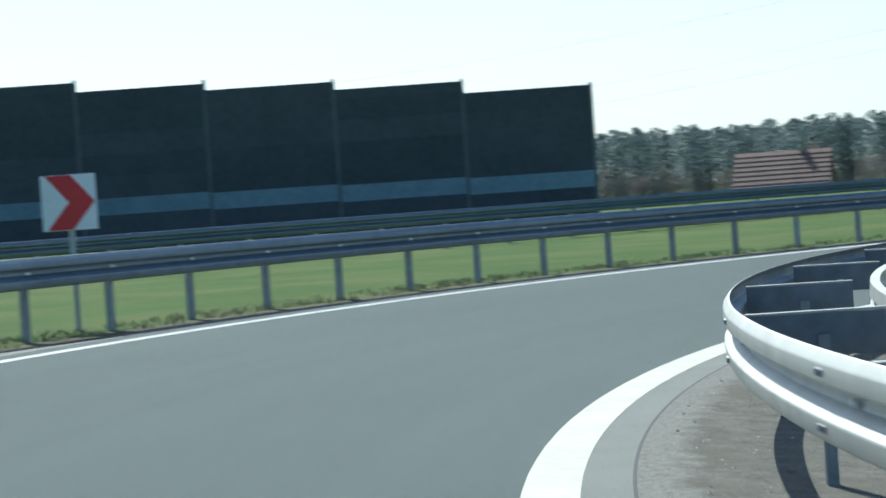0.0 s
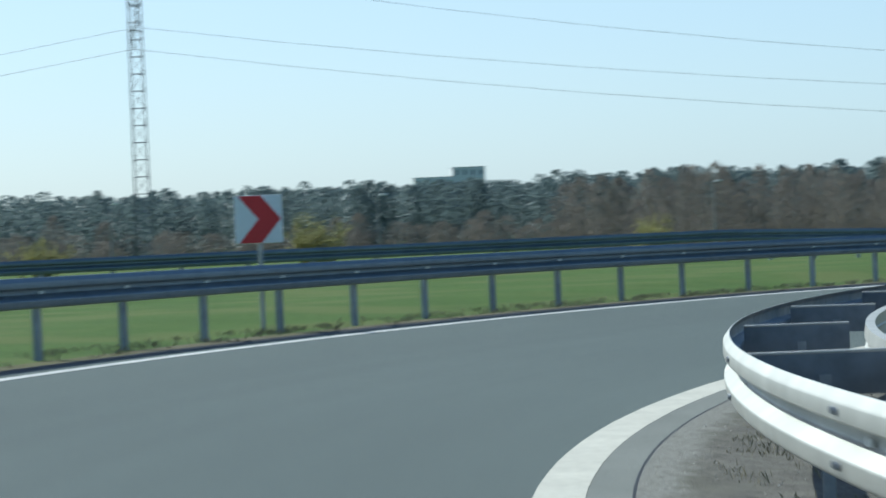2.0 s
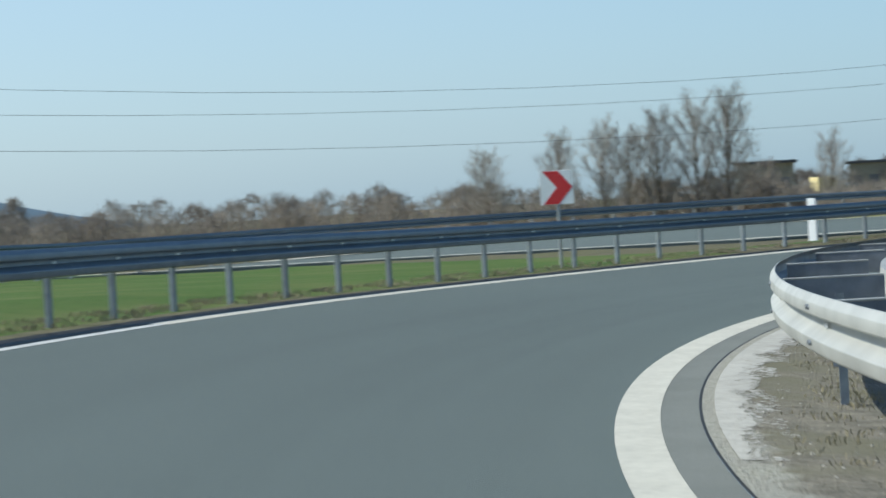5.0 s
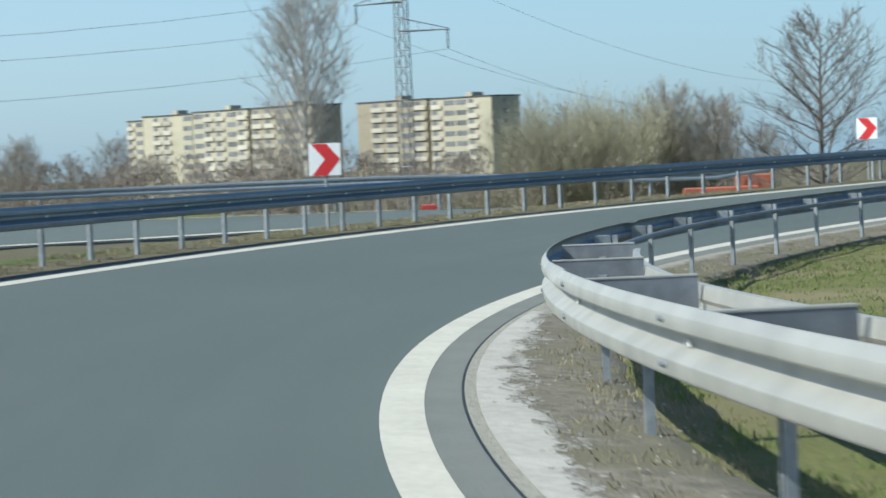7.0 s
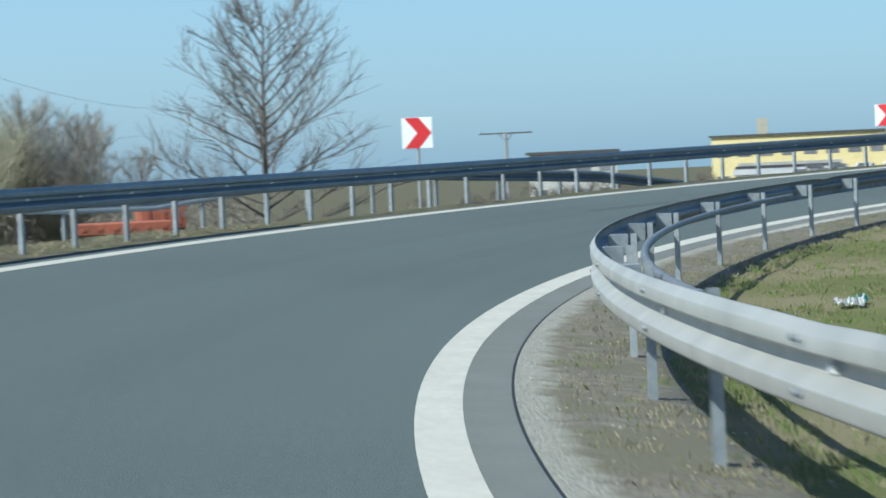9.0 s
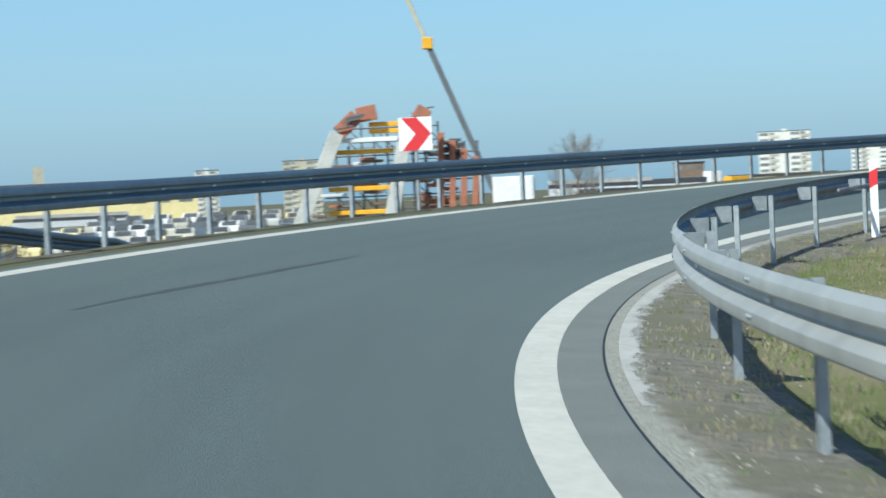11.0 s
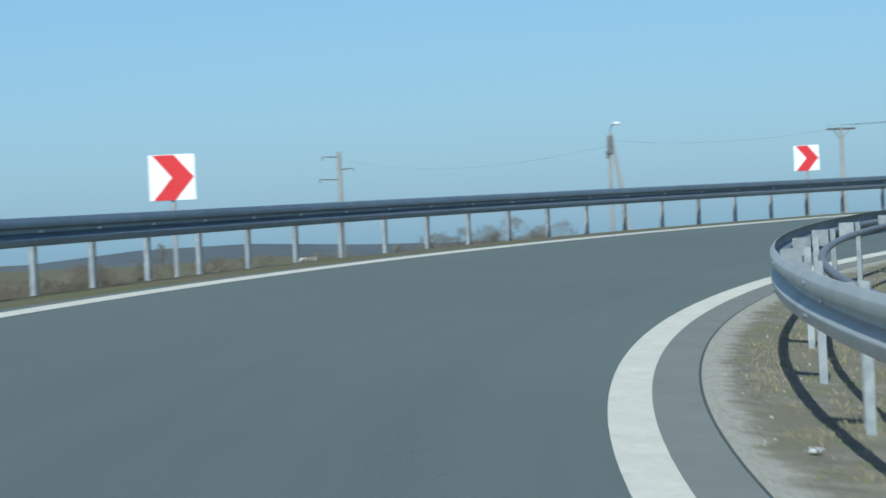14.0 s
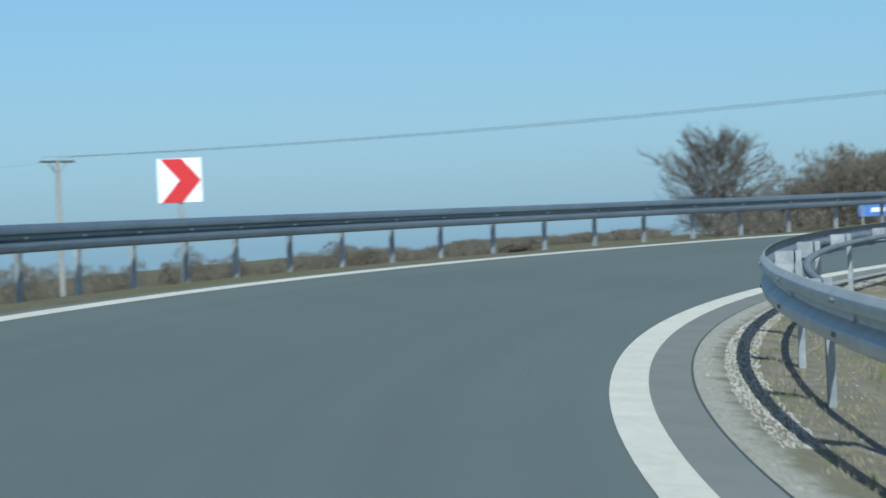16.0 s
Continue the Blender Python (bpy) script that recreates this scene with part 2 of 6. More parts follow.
M["pole_concrete"] = surface("pole_concrete", (0.34, 0.33, 0.31), (0.24, 0.23, 0.22), rough=0.9, grain=10, bump=0.1)
M["wire"] = surface("wire", (0.13, 0.13, 0.135), rough=0.5, metal=0.5, grain=5, bump=0.0)
M["bark"] = surface("bark", (0.22, 0.175, 0.14), (0.13, 0.10, 0.08), rough=0.95, grain=14, blotch=2, bump=0.5)
M["bark_birch"] = surface("birch_bark", (0.62, 0.60, 0.56), (0.22, 0.20, 0.18), rough=0.85, grain=5, blotch=2.5, bump=0.2, mix=0.7)
# twigs paler than bare wood: a hazy look is put into the colour
M["twig"] = surface("twigs", (0.55, 0.51, 0.455), (0.41, 0.375, 0.335), translucent=0.5, rough=0.95, spec=0.1, grain=3, blotch=0.5, bump=0.0, per_object=0.15)
M["twig_pale"] = surface("pale_twigs", (0.60, 0.57, 0.54), (0.44, 0.41, 0.39), translucent=0.45, rough=0.9, spec=0.1, grain=3, blotch=0.5, bump=0.0)
M["twig_green"] = surface("budding_twigs", (0.54, 0.52, 0.40), (0.41, 0.39, 0.295), translucent=0.5, rough=0.95, spec=0.1, grain=3, blotch=0.6, bump=0.0, per_object=0.15)
M["twig_gold"] = surface("golden_twigs", (0.48, 0.45, 0.22), (0.36, 0.335, 0.16), translucent=0.5, rough=0.95, grain=3, blotch=0.6, bump=0.0)
M["twig_dark"] = surface("dark_twigs", (0.20, 0.178, 0.16), (0.13, 0.115, 0.10), translucent=0.2, rough=0.95, grain=3, blotch=0.5, bump=0.0)
# needles paled to blue-grey: distance haze is put into their colour
M["needles"] = surface("hazed_needles", (0.165, 0.212, 0.215), (0.13, 0.17, 0.172), translucent=0.6, rough=1.0, spec=0.05, grain=1.2, blotch=0.08, bump=0.0, mix=1.0)
# roadside scrub, its colour raised to look hazed
M["leafless"] = surface("leafless_wood", (0.36, 0.315, 0.265), (0.25, 0.215, 0.18), translucent=0.4, rough=0.95, grain=1.2, blotch=0.05, bump=0.0, mix=1.0)
# far brown wood, its colour lightened to hold distance haze
M["far_leafless"] = surface("hazed_leafless_wood", (0.26, 0.232, 0.205), (0.185, 0.165, 0.145), translucent=0.4, rough=1.0, spec=0.05, grain=1.2, blotch=0.05, bump=0.0, mix=1.0)
M["scrub"] = surface("brown_scrub", (0.22, 0.195, 0.155), (0.15, 0.13, 0.102), translucent=0.3, rough=0.95, grain=1.2, blotch=0.05, bump=0.0, mix=1.0)
# east hills: blue distance haze is put into the base colour
M["hill"] = surface("hazed_hill", (0.075, 0.12, 0.165), (0.06, 0.10, 0.14), rough=1.0, grain=0.02, blotch=0.004, bump=0.0)
M["orange"] = surface("orange_steel", (0.40, 0.13, 0.075), (0.26, 0.085, 0.055), rough=0.6, grain=5, bump=0.0)
M["amber"] = surface("amber_beam", (0.80, 0.42, 0.03), (0.70, 0.34, 0.02), rough=0.5, grain=5, bump=0.0)
M["rust"] = surface("red_formwork", (0.42, 0.17, 0.10), (0.28, 0.11, 0.07), rough=0.8, grain=6, blotch=1, bump=0.1)
M["red_car"] = surface("red_paint", (0.40, 0.06, 0.05), rough=0.3, grain=5, bump=0.0)
M["white_sheet"] = surface("white_sheet", (0.78, 0.78, 0.76), (0.62, 0.62, 0.60), rough=0.6, grain=3, blotch=0.4, bump=0.0, per_object=0.05)
M["blue_sheet"] = surface("blue_sheet", (0.10, 0.22, 0.55), (0.07, 0.17, 0.45), rough=0.5, grain=3, bump=0.0)
M["blue_dull"] = surface("dull_blue_paint", (0.10, 0.17, 0.30), (0.08, 0.14, 0.25), rough=0.4, grain=3, bump=0.0)
M["teal"] = surface("teal_sheet", (0.10, 0.45, 0.45), rough=0.6, grain=3, bump=0.0)
# spacer arms and rear tube: their shade is put into this zinc's colour
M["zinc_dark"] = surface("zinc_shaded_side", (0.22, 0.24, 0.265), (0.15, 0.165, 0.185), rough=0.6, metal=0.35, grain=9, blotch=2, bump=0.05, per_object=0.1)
# rear of the inner beam: shade put in as darker, bluer zinc
M["zinc_back_shade"] = surface("zinc_shade_on_rear", (0.20, 0.225, 0.26), (0.13, 0.15, 0.175), rough=0.6, metal=0.3, grain=7, blotch=2, bump=0.05, per_object=0.1)
M["dry_grass"] = surface("dry_grass", (0.29, 0.255, 0.165), (0.18, 0.16, 0.095), rough=0.9, grain=2, blotch=0.6, bump=0.0)
M["fresh_grass"] = surface("fresh_grass", (0.14, 0.20, 0.045), (0.08, 0.12, 0.028), rough=0.9, grain=2, blotch=0.3, bump=0.0)
M["meadow"] = surface("dry_meadow", (0.16, 0.165, 0.068), (0.098, 0.106, 0.04), rough=1.0, spec=0.1, grain=9, blotch=0.8, bump=0.9, bump_scale=16, mix=1.1, third=(0.195, 0.172, 0.10), third_scale=0.22)
# south hills: dark wood with the blue-grey of distance in its colour
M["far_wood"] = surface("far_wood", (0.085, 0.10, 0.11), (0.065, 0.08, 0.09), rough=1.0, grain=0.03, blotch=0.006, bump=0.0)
M["verge_out"] = surface("mossy_soil", (0.155, 0.14, 0.095), (0.075, 0.068, 0.044), rough=1.0, spec=0.15, grain=25, blotch=1.6, bump=0.9, bump_scale=40, mix=1.0, third=(0.115, 0.112, 0.06), third_scale=0.5)
M["stone"] = surface("loose_stone", (0.42, 0.40, 0.355), (0.30, 0.28, 0.25), rough=0.9, grain=9, blotch=3, bump=0.2)
M["bolt"] = surface("bright_bolt", (0.80, 0.80, 0.78), (0.65, 0.65, 0.64), rough=0.35, metal=0.3, grain=20, bump=0.0)
M["rubber"] = surface("black_rubber", (0.02, 0.02, 0.02), rough=0.8, grain=20, bump=0.1)
M["sign_back"] = surface("sign_back", (0.42, 0.43, 0.44), rough=0.5, metal=0.4, grain=20)


# ---- mesh helpers ----
def mesh_ob(name, verts, faces, mat, smooth=False):
    me = bpy.data.meshes.new(name)
    me.from_pydata([tuple(v) for v in verts], [], faces)
    me.materials.append(mat)
    if smooth:
        me.polygons.foreach_set("use_smooth", [True] * len(me.polygons))
    return new(name, me)


def under(ob, parent, label=""):
    ob.parent = parent
    return tagged(ob, label)


def part(name, bm, material, parent, label=""):
    me = bpy.data.meshes.new(name)
    bm.to_mesh(me)
    bm.free()
    me.materials.append(material)
    return under(new(name, me), parent, label)


def box(bm, x0, y0, z0, x1, y1, z1, m=None, bevel=0.0):
    r = bmesh.ops.create_cube(bm, size=1.0, matrix=Matrix.Translation(((x0 + x1) / 2, (y0 + y1) / 2, (z0 + z1) / 2)) @ Matrix.Diagonal((x1 - x0, y1 - y0, z1 - z0, 1)))
    if bevel:
        bmesh.ops.bevel(bm, geom=list({e for v in r["verts"] for e in v.link_edges}), offset=bevel, segments=1, affect="EDGES")
    if m is not None:
        bmesh.ops.transform(bm, matrix=m, verts=[v for v in r["verts"] if v.is_valid])
    return bm


def rod(bm, a, b, r0, r1=None, n=6):
    a, b = Vector(a), Vector(b)
    r1 = r0 if r1 is None else r1
    d = b - a
    m = Matrix.Translation((a + b) / 2) @ d.to_track_quat("Z", "Y").to_matrix().to_4x4()
    bmesh.ops.create_cone(bm, cap_ends=True, segments=n, radius1=r0, radius2=r1, depth=d.length, matrix=m)
    return bm


def empty(name, m=None, label="", category="", group="", kind=""):
    e = new(name)
    if m is not None:
        e.matrix_basis = m
    return tagged(e, label, category, group, kind)


# ---- the ramp's line: curvature, grade and cross-fall along its inner edge line ----
KS = np.linspace(-28.17, 225.35, 14)
KAP = [0.02366, 0.02406, 0.02327, 0.02498, 0.01885, 0.01525, 0.01318, 0.01344, 0.01139, 0.01552, 0.01245, 0.01221, 0.01379, 0.01427]
GS = np.linspace(-28.17, 225.35, 8)
GRA = [-0.0142, -0.0094, -0.0028, -0.0171, 0.0016, 0.016, 0.0175, 0.0115]
BAN = [0.0561, 0.0513, 0.0564, 0.0625, 0.0743, 0.0714, 0.0723, 0.0702]
STEP = 0.5
SG = np.arange(-60, 320, STEP)
_i0 = int(np.searchsorted(SG, 0))
TH = np.cumsum(np.interp(SG, KS, KAP)) * STEP
TH -= TH[_i0]
PX, PY = np.cumsum(np.sin(TH)) * STEP, np.cumsum(np.cos(TH)) * STEP
PZ = np.cumsum(np.interp(SG, GS, GRA)) * STEP
PX, PY, PZ = PX - PX[_i0], PY - PY[_i0], PZ - PZ[_i0]
BK = np.interp(SG, GS, BAN)
WIDE = 5.72         # between the road-side edges of the two edge lines
S0, S1 = -12.0, 285.0


def heading(s):
    return float(np.interp(s, SG, TH))


def at(s, o, up=0.0):
    """A point of the ramp: s along it, o to the left of its inner edge line, up above its banked surface."""
    h = heading(s)
    return Vector((np.interp(s, SG, PX) - o * math.cos(h), np.interp(s, SG, PY) + o * math.sin(h), np.interp(s, SG, PZ) + o * np.interp(s, SG, BK) + up))


def along(s, o, up=0.0):
    """A pose at that point: x along the ramp, y to the left, z up (upright)."""
    return Matrix.Translation(at(s, o, up)) @ Matrix.Rotation(radians(90) - heading(s), 4, "Z")


def edge_shift(s):
    """The inner edge of the asphalt lies a little nearer the line at the start of the ramp."""
    return float(np.interp(s, [85, 112], [0.07, 0.0]))


def sweep(name, section, mat, s0=S0, s1=S1, ds=0.75, smooth=True, closed=False):
    """A strip along the ramp with a cross-section of (o, up) points; a third value is a shift that changes with s."""
    n = max(2, int(round((s1 - s0) / ds)) + 1)
    ss = np.linspace(s0, s1, n)
    k = len(section)
    verts = [at(s, q[0] + (q[2](s) if len(q) > 2 else 0.0), q[1]) for s in ss for q in section]
    faces = []
    for i in range(n - 1):
        for j in range(k if closed else k - 1):
            j2 = (j + 1) % k
            faces.append((i * k + j, i * k + j2, (i + 1) * k + j2, (i + 1) * k + j))
    ob = mesh_ob(name, verts, faces, mat, smooth)
    st = ob.data.attributes.new("st", "FLOAT2", "POINT")
    st.data.foreach_set("vector", [v for s in ss for q in section for v in (q[0], s)])
    return ob


road = tagged(sweep("road_ramp", [(-0.36, -0.3), (-0.36, 0.0), (0.9, 0.0), (2.8, 0.0), (4.8, 0.0), (WIDE + 0.42, 0.0), (WIDE + 0.42, -0.3)], M["asphalt"], smooth=False), "grey worn asphalt of the banked loop ramp", "road", kind="structure")
tagged(sweep("road_marking_inner", [(-0.27, 0.004), (0.0, 0.004)], M["line"]), "broad white painted inner edge line", "road marking", kind="structure")
tagged(sweep("road_marking_outer_narrow", [(WIDE + 0.02, 0.004), (WIDE + 0.16, 0.004)], M["line_worn"], S0, 70.0), "narrow worn white outer edge line", "road marking", kind="structure")
tagged(sweep("road_marking_outer", [(WIDE, 0.004), (WIDE + 0.25, 0.004)], M["line"], 70.0, S1), "white painted outer edge line", "road marking", kind="structure")
tagged(sweep("road_shoulder_inner", [(-0.58, -0.25, edge_shift), (-0.58, 0.006, edge_shift), (-0.362, 0.002), (-0.27, 0.002)], M["asphalt_edge"], smooth=False), "strip of paler asphalt beside the inner line", "road", kind="structure")
tagged(sweep("joint_inner_worn", [(-0.605, 0.004, edge_shift), (-0.58, 0.008, edge_shift)], M["tar_worn"], 160.0, S1), "dusty joint along the asphalt edge", "joint", kind="structure")
tagged(sweep("joint_inner", [(-0.605, 0.004, edge_shift), (-0.58, 0.008, edge_shift)], M["tar"], S0, 160.0), "dark joint along the asphalt edge", "joint", kind="structure")
tagged(sweep("gutter_outer", [(WIDE + 0.42, -0.012), (WIDE + 0.52, -0.03), (WIDE + 0.62, 0.0)], M["tar"], S0, 130.0), "dark gutter beside the outer line", "gutter", kind="structure")
tagged(sweep("gutter_outer_dry", [(WIDE + 0.42, -0.012), (WIDE + 0.52, 0.0), (WIDE + 0.62, 0.006)], M["verge_out"], 130.0, S1), "pale sandy strip beside the outer line", "gutter", kind="structure")


# a short dark sealed crack in the lane
crack = [(137.5, 3.84, 0.02), (138.9, 3.77, 0.03), (139.9, 3.71, 0.05), (141.4, 3.61, 0.06), (142.8, 3.52, 0.05), (144.1, 3.48, 0.06), (145.5, 3.42, 0.05), (146.9, 3.39, 0.02)]
tagged(mesh_ob("crack_seal", [at(s, o + e * w, 0.003) for s, o, w in crack for e in (-1, 1)], [(2 * i, 2 * i + 1, 2 * i + 3, 2 * i + 2) for i in range(7)], M["tar_worn"]), "short dark sealed crack in the lane", "crack seal", kind="structure")


# ---- ground: one sheet from the middle of the loop to the horizon ----
def smooth_step(a, b, v):
    u = min(1.0, max(0.0, (v - a) / (b - a)))
    return u * u * (3 - 2 * u)


def mid_level(s):
    return float(np.interp(s, [-12, 70, 91, 104, 116.5, 130.6, 140.2, 149.9, 161.5, 172.9, 217.7, 237.5, 243.2, 247.4, 251.4, 264.2], [0.2, 0.15, -0.5, -0.88, -0.9, -0.9, -1.0, -1.7, -3.0, -4.4, -4.4, -4.0, -2.0, 0.3, 0.9, 1.7]))


def far_level(s):
    return float(np.interp(s, [-12, 84, 106.7, 135.9, 150.7, 171, 232.3, 268.9, 273.1, 275.9, 280.2], [-0.6, -0.8, -1.5, -3.2, -5.2, -5.8, -5.2, -5.5, -2.0, 0.6, 1.0]))


def ground(s, o):
    """Height of the ground outside the ramp."""
    edge = at(s, WIDE + 0.6, -0.02).z
    brink = float(np.interp(s, [126, 140, 228, 244], [8.4, 7.1, 7.1, 8.4]))      # where the bank begins
    if o < brink:
        return edge + (o - WIDE - 0.6) * 0.02
    e2 = edge + (brink - WIDE - 0.6) * 0.02
    m, f = mid_level(s), far_level(s)
    drop = max(2.0, abs(e2 - m) * 1.7)
    fall = smooth_step(8.4, 8.4 + drop, o)
    if 129 < s < 241:
        fall = 1 - (1 - min(1.0, (o - brink) / (drop * 0.9))) ** 2      # steep at the brink
    z = e2 + (m - e2) * fall
    z += (f - m) * (smooth_step(22, 45, o) if s > 230 else smooth_step(42, 154, o))
    if brink < o < 20.5:      # low embankment, added so the slip road's rail fits the camera's view
        z += fall * (1 - smooth_step(15.6, 20.0, o)) * float(np.interp(s, [134, 140, 145, 151, 155, 159, 168], [0, 0.15, 0.55, 1.05, 1.4, 1.5, 0]))
    z -= 10.5 * smooth_step(420, 1100, o) * float(np.interp(s, [146, 160, 236, 256], [0, 1, 1, 0]))      # the town lies in a valley
    z -= 8.0 * smooth_step(140, 600, o) * float(np.interp(s, [196, 210, 270, 280], [0, 1, 1, 0]))
    z -= 50.0 * smooth_step(110, 900, o) * float(np.interp(s, [272, 284], [0, 1]))      # ground dropped past the bank so sky shows there in the camera's view
    return z


def near_o(s):
    """The near edge line of the neighbouring slip road."""
    return float(np.interp(s, [103, 106, 109, 111.5, 114, 117, 119, 121, 124.5, 127.5, 135, 154.8], [46, 39, 32.5, 27.9, 23.4, 21.4, 19.8, 17.6, 15.4, 13.4, 11.4, 10.7]))


def rail_o(s):
    """The guardrail beyond the slip road."""
    return float(np.interp(s, [-12, 0, 17.6, 41.4, 70.2, 85.5, 96.4, 106, 118, 128, 133, 136, 139, 141, 143.5, 146.5, 155.6, 186.4], [30, 26, 21.9, 24.4, 25.1, 29.7, 35.5, 41, 46, 45, 41, 36.5, 30.5, 26.5, 21.5, 16.5, 13.4, 13.0]))


def road_bed(s, o):
    """The ground is cut away under the slip road."""
    if 103 < s < 153 and near_o(s) - 0.9 < o < rail_o(s) + 1.5:
        return -0.14
    return 0.0


OUT = [WIDE + 0.6, 6.9, 7.15, 7.6, 8.4, 9.4, 10, 10.5, 11.2, 12, 13, 14, 15, 16, 17.2, 18.5, 19.7, 21, 22.5, 24, 25.5, 27, 28.5, 30, 32, 34, 38, 44, 52, 62, 80, 110, 160, 260, 450, 800, 1500, 2600, 4500]
INN = [-0.6, -0.75, -1.0, -1.4, -2.0, -2.8, -4.0, -6.0, -9.0, -14.0, -22.0, -32.0]
MIDDLE = Vector((66.0, -18.0, -1.0))


def inner_level(s, o):
    base = at(s, -1.9, -0.1).z
    if o > -2.0:
        return at(s, o, -0.005 - 0.05 * smooth_step(-0.7, -1.6, o)).z
    return base + (MIDDLE.z - base) * smooth_step(-2.0, -14.0, o) * 0.8


cols = np.arange(S0, S1 + 0.1, 1.5)
gv, gf = [], []
for s in cols:
    for o in OUT:
        p = at(s, o)
        bumps = 0.0 if o < 8 else min(1.0, (o - 8) / 12) * 0.12 * noise.noise(Vector((p.x * 0.12, p.y * 0.12, 0)))
        gv.append((p.x, p.y, ground(s, o) + bumps * (0.3 if 55 < s < 112 and o < 40 else 1.0) + road_bed(s, o)))
k = len(OUT)
n = len(cols)
for i in range(n - 1):
    for j in range(k - 1):
        gf.append((i * k + j, i * k + j + 1, (i + 1) * k + j + 1, (i + 1) * k + j))
b0 = len(gv)
ki = len(INN)
for s in cols:
    for o in INN:
        p = at(s, o)
        bumps = 0.06 * noise.noise(Vector((p.x * 0.5, p.y * 0.5, 3))) * min(1.0, max(0.0, -o - 1.0))
        gv.append((p.x, p.y, inner_level(s, o) + bumps))
gv.append(tuple(MIDDLE))
c = len(gv) - 1
for i in range(n - 1):
    for j in range(ki - 1):
        gf.append((b0 + i * ki + j, b0 + (i + 1) * ki + j, b0 + (i + 1) * ki + j + 1, b0 + i * ki + j + 1))
    gf.append((b0 + i * ki + ki - 1, b0 + (i + 1) * ki + ki - 1, c))
# closes the wedge between the ramp's two ends: columns that turn on round the middle
turn_a, turn_b = heading(S1) - math.pi / 2, heading(S0) - math.pi / 2 + 2 * math.pi
ends = [Vector(gv[(n - 1) * k]) - MIDDLE, Vector(gv[0]) - MIDDLE]
pole_a, pole_b = math.atan2(ends[0].x, ends[0].y), math.atan2(ends[1].x, ends[1].y)
while pole_b < pole_a:
    pole_b += 2 * math.pi
WEDGE = 16
w0 = len(gv)
for i in range(1, WEDGE):
    u = i / WEDGE
    p, a = pole_a + (pole_b - pole_a) * u, turn_a + (turn_b - turn_a) * u
    r = ends[0].xy.length * (1 - u) + ends[1].xy.length * u
    for j, o in enumerate(OUT):
        z = gv[(n - 1) * k + j][2] * (1 - u) + gv[j][2] * u
        gv.append((MIDDLE.x + r * math.sin(p) + (o - OUT[0]) * math.sin(a), MIDDLE.y + r * math.cos(p) + (o - OUT[0]) * math.cos(a), z))
wedge = [(n - 1) * k] + [w0 + i * k for i in range(WEDGE - 1)] + [0]
for a, b in zip(wedge[:-1], wedge[1:]):
    for j in range(k - 1):
        gf.append((a + j, a + j + 1, b + j + 1, b + j))
rim = [b0 + (n - 1) * ki + j for j in reversed(range(ki))] + wedge + [b0 + j for j in range(ki)]
for p, q in zip(rim[:-1], rim[1:]):
    gf.append((c, p, q))
ground_sheet = mesh_ob("ground", gv, gf, M["grass"], True)
ground_sheet.data.materials.append(M["meadow"])
ground_sheet.data.materials.append(M["verge_out"])
kinds = [1 if (cols[i] > 240 and OUT[j] < 50) or (120 < cols[i] < 190 and 31 < OUT[j] < 190) else 2 if cols[i] > 122 or (cols[i] > 106 and OUT[j] < 70) else 0 for i in range(n - 1) for j in range(k - 1)]
ground_sheet.data.polygons.foreach_set("material_index", kinds + [1] * (len(gf) - len(kinds)))
tagged(ground_sheet, "spring grass with dry patches on banks and fields", "ground", kind="structure")

# bare soil beside the inner edge
def verge_shift(s):
    """The grass comes nearer to the road in the middle of the bend."""
    return float(np.interp(s, [62, 80, 140, 160], [0.0, 0.7, 0.7, 0.25])) + 0.1 * noise.noise(Vector((s * 0.9, 7, 0)))


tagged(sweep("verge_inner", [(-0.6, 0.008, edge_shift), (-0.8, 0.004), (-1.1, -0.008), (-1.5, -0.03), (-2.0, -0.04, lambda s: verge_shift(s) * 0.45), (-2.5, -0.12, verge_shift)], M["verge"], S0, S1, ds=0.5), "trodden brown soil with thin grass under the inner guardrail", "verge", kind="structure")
def ground_strip(name, offsets, s0, s1, mat, label, lift=0.012):
    """A strip lying on the outer ground between offsets, its edges a little ragged."""
    ss = np.arange(s0, s1 + 0.1, 0.5)
    k = len(offsets)
    verts = []
    for s in ss:
        for j, o in enumerate(offsets):
            oo = o + (0.12 * noise.noise(Vector((s * 0.8, 4, 0))) if j == k - 1 else 0.0)
            p = at(s, oo)
            verts.append((p.x, p.y, ground(s, oo) + (lift if j < k - 1 else 0.002)))
    faces = [(i * k + j, i * k + j + 1, (i + 1) * k + j + 1, (i + 1) * k + j) for i in range(len(ss) - 1) for j in range(k - 1)]
    return tagged(mesh_ob(name, verts, faces, mat, True), label, "verge", kind="structure")


ground_strip("verge_outer_narrow", [WIDE + 0.62, WIDE + 0.8, WIDE + 1.0, WIDE + 1.15], S0, 93.0, M["verge_out"], "thin brown strip of soil beside the outer gutter")
ground_strip("verge_outer", [WIDE + 0.62, WIDE + 0.9, 7.3, 7.9], 93.0, 131.0, M["verge_out"], "narrow strip of dry grass and soil under the outer guardrail")
ground_strip("verge_outer_brink", [WIDE + 0.62, WIDE + 0.8, 6.9, 7.05], 131.0, S1, M["verge_out"], "thin mossy strip at the brink of the bank")


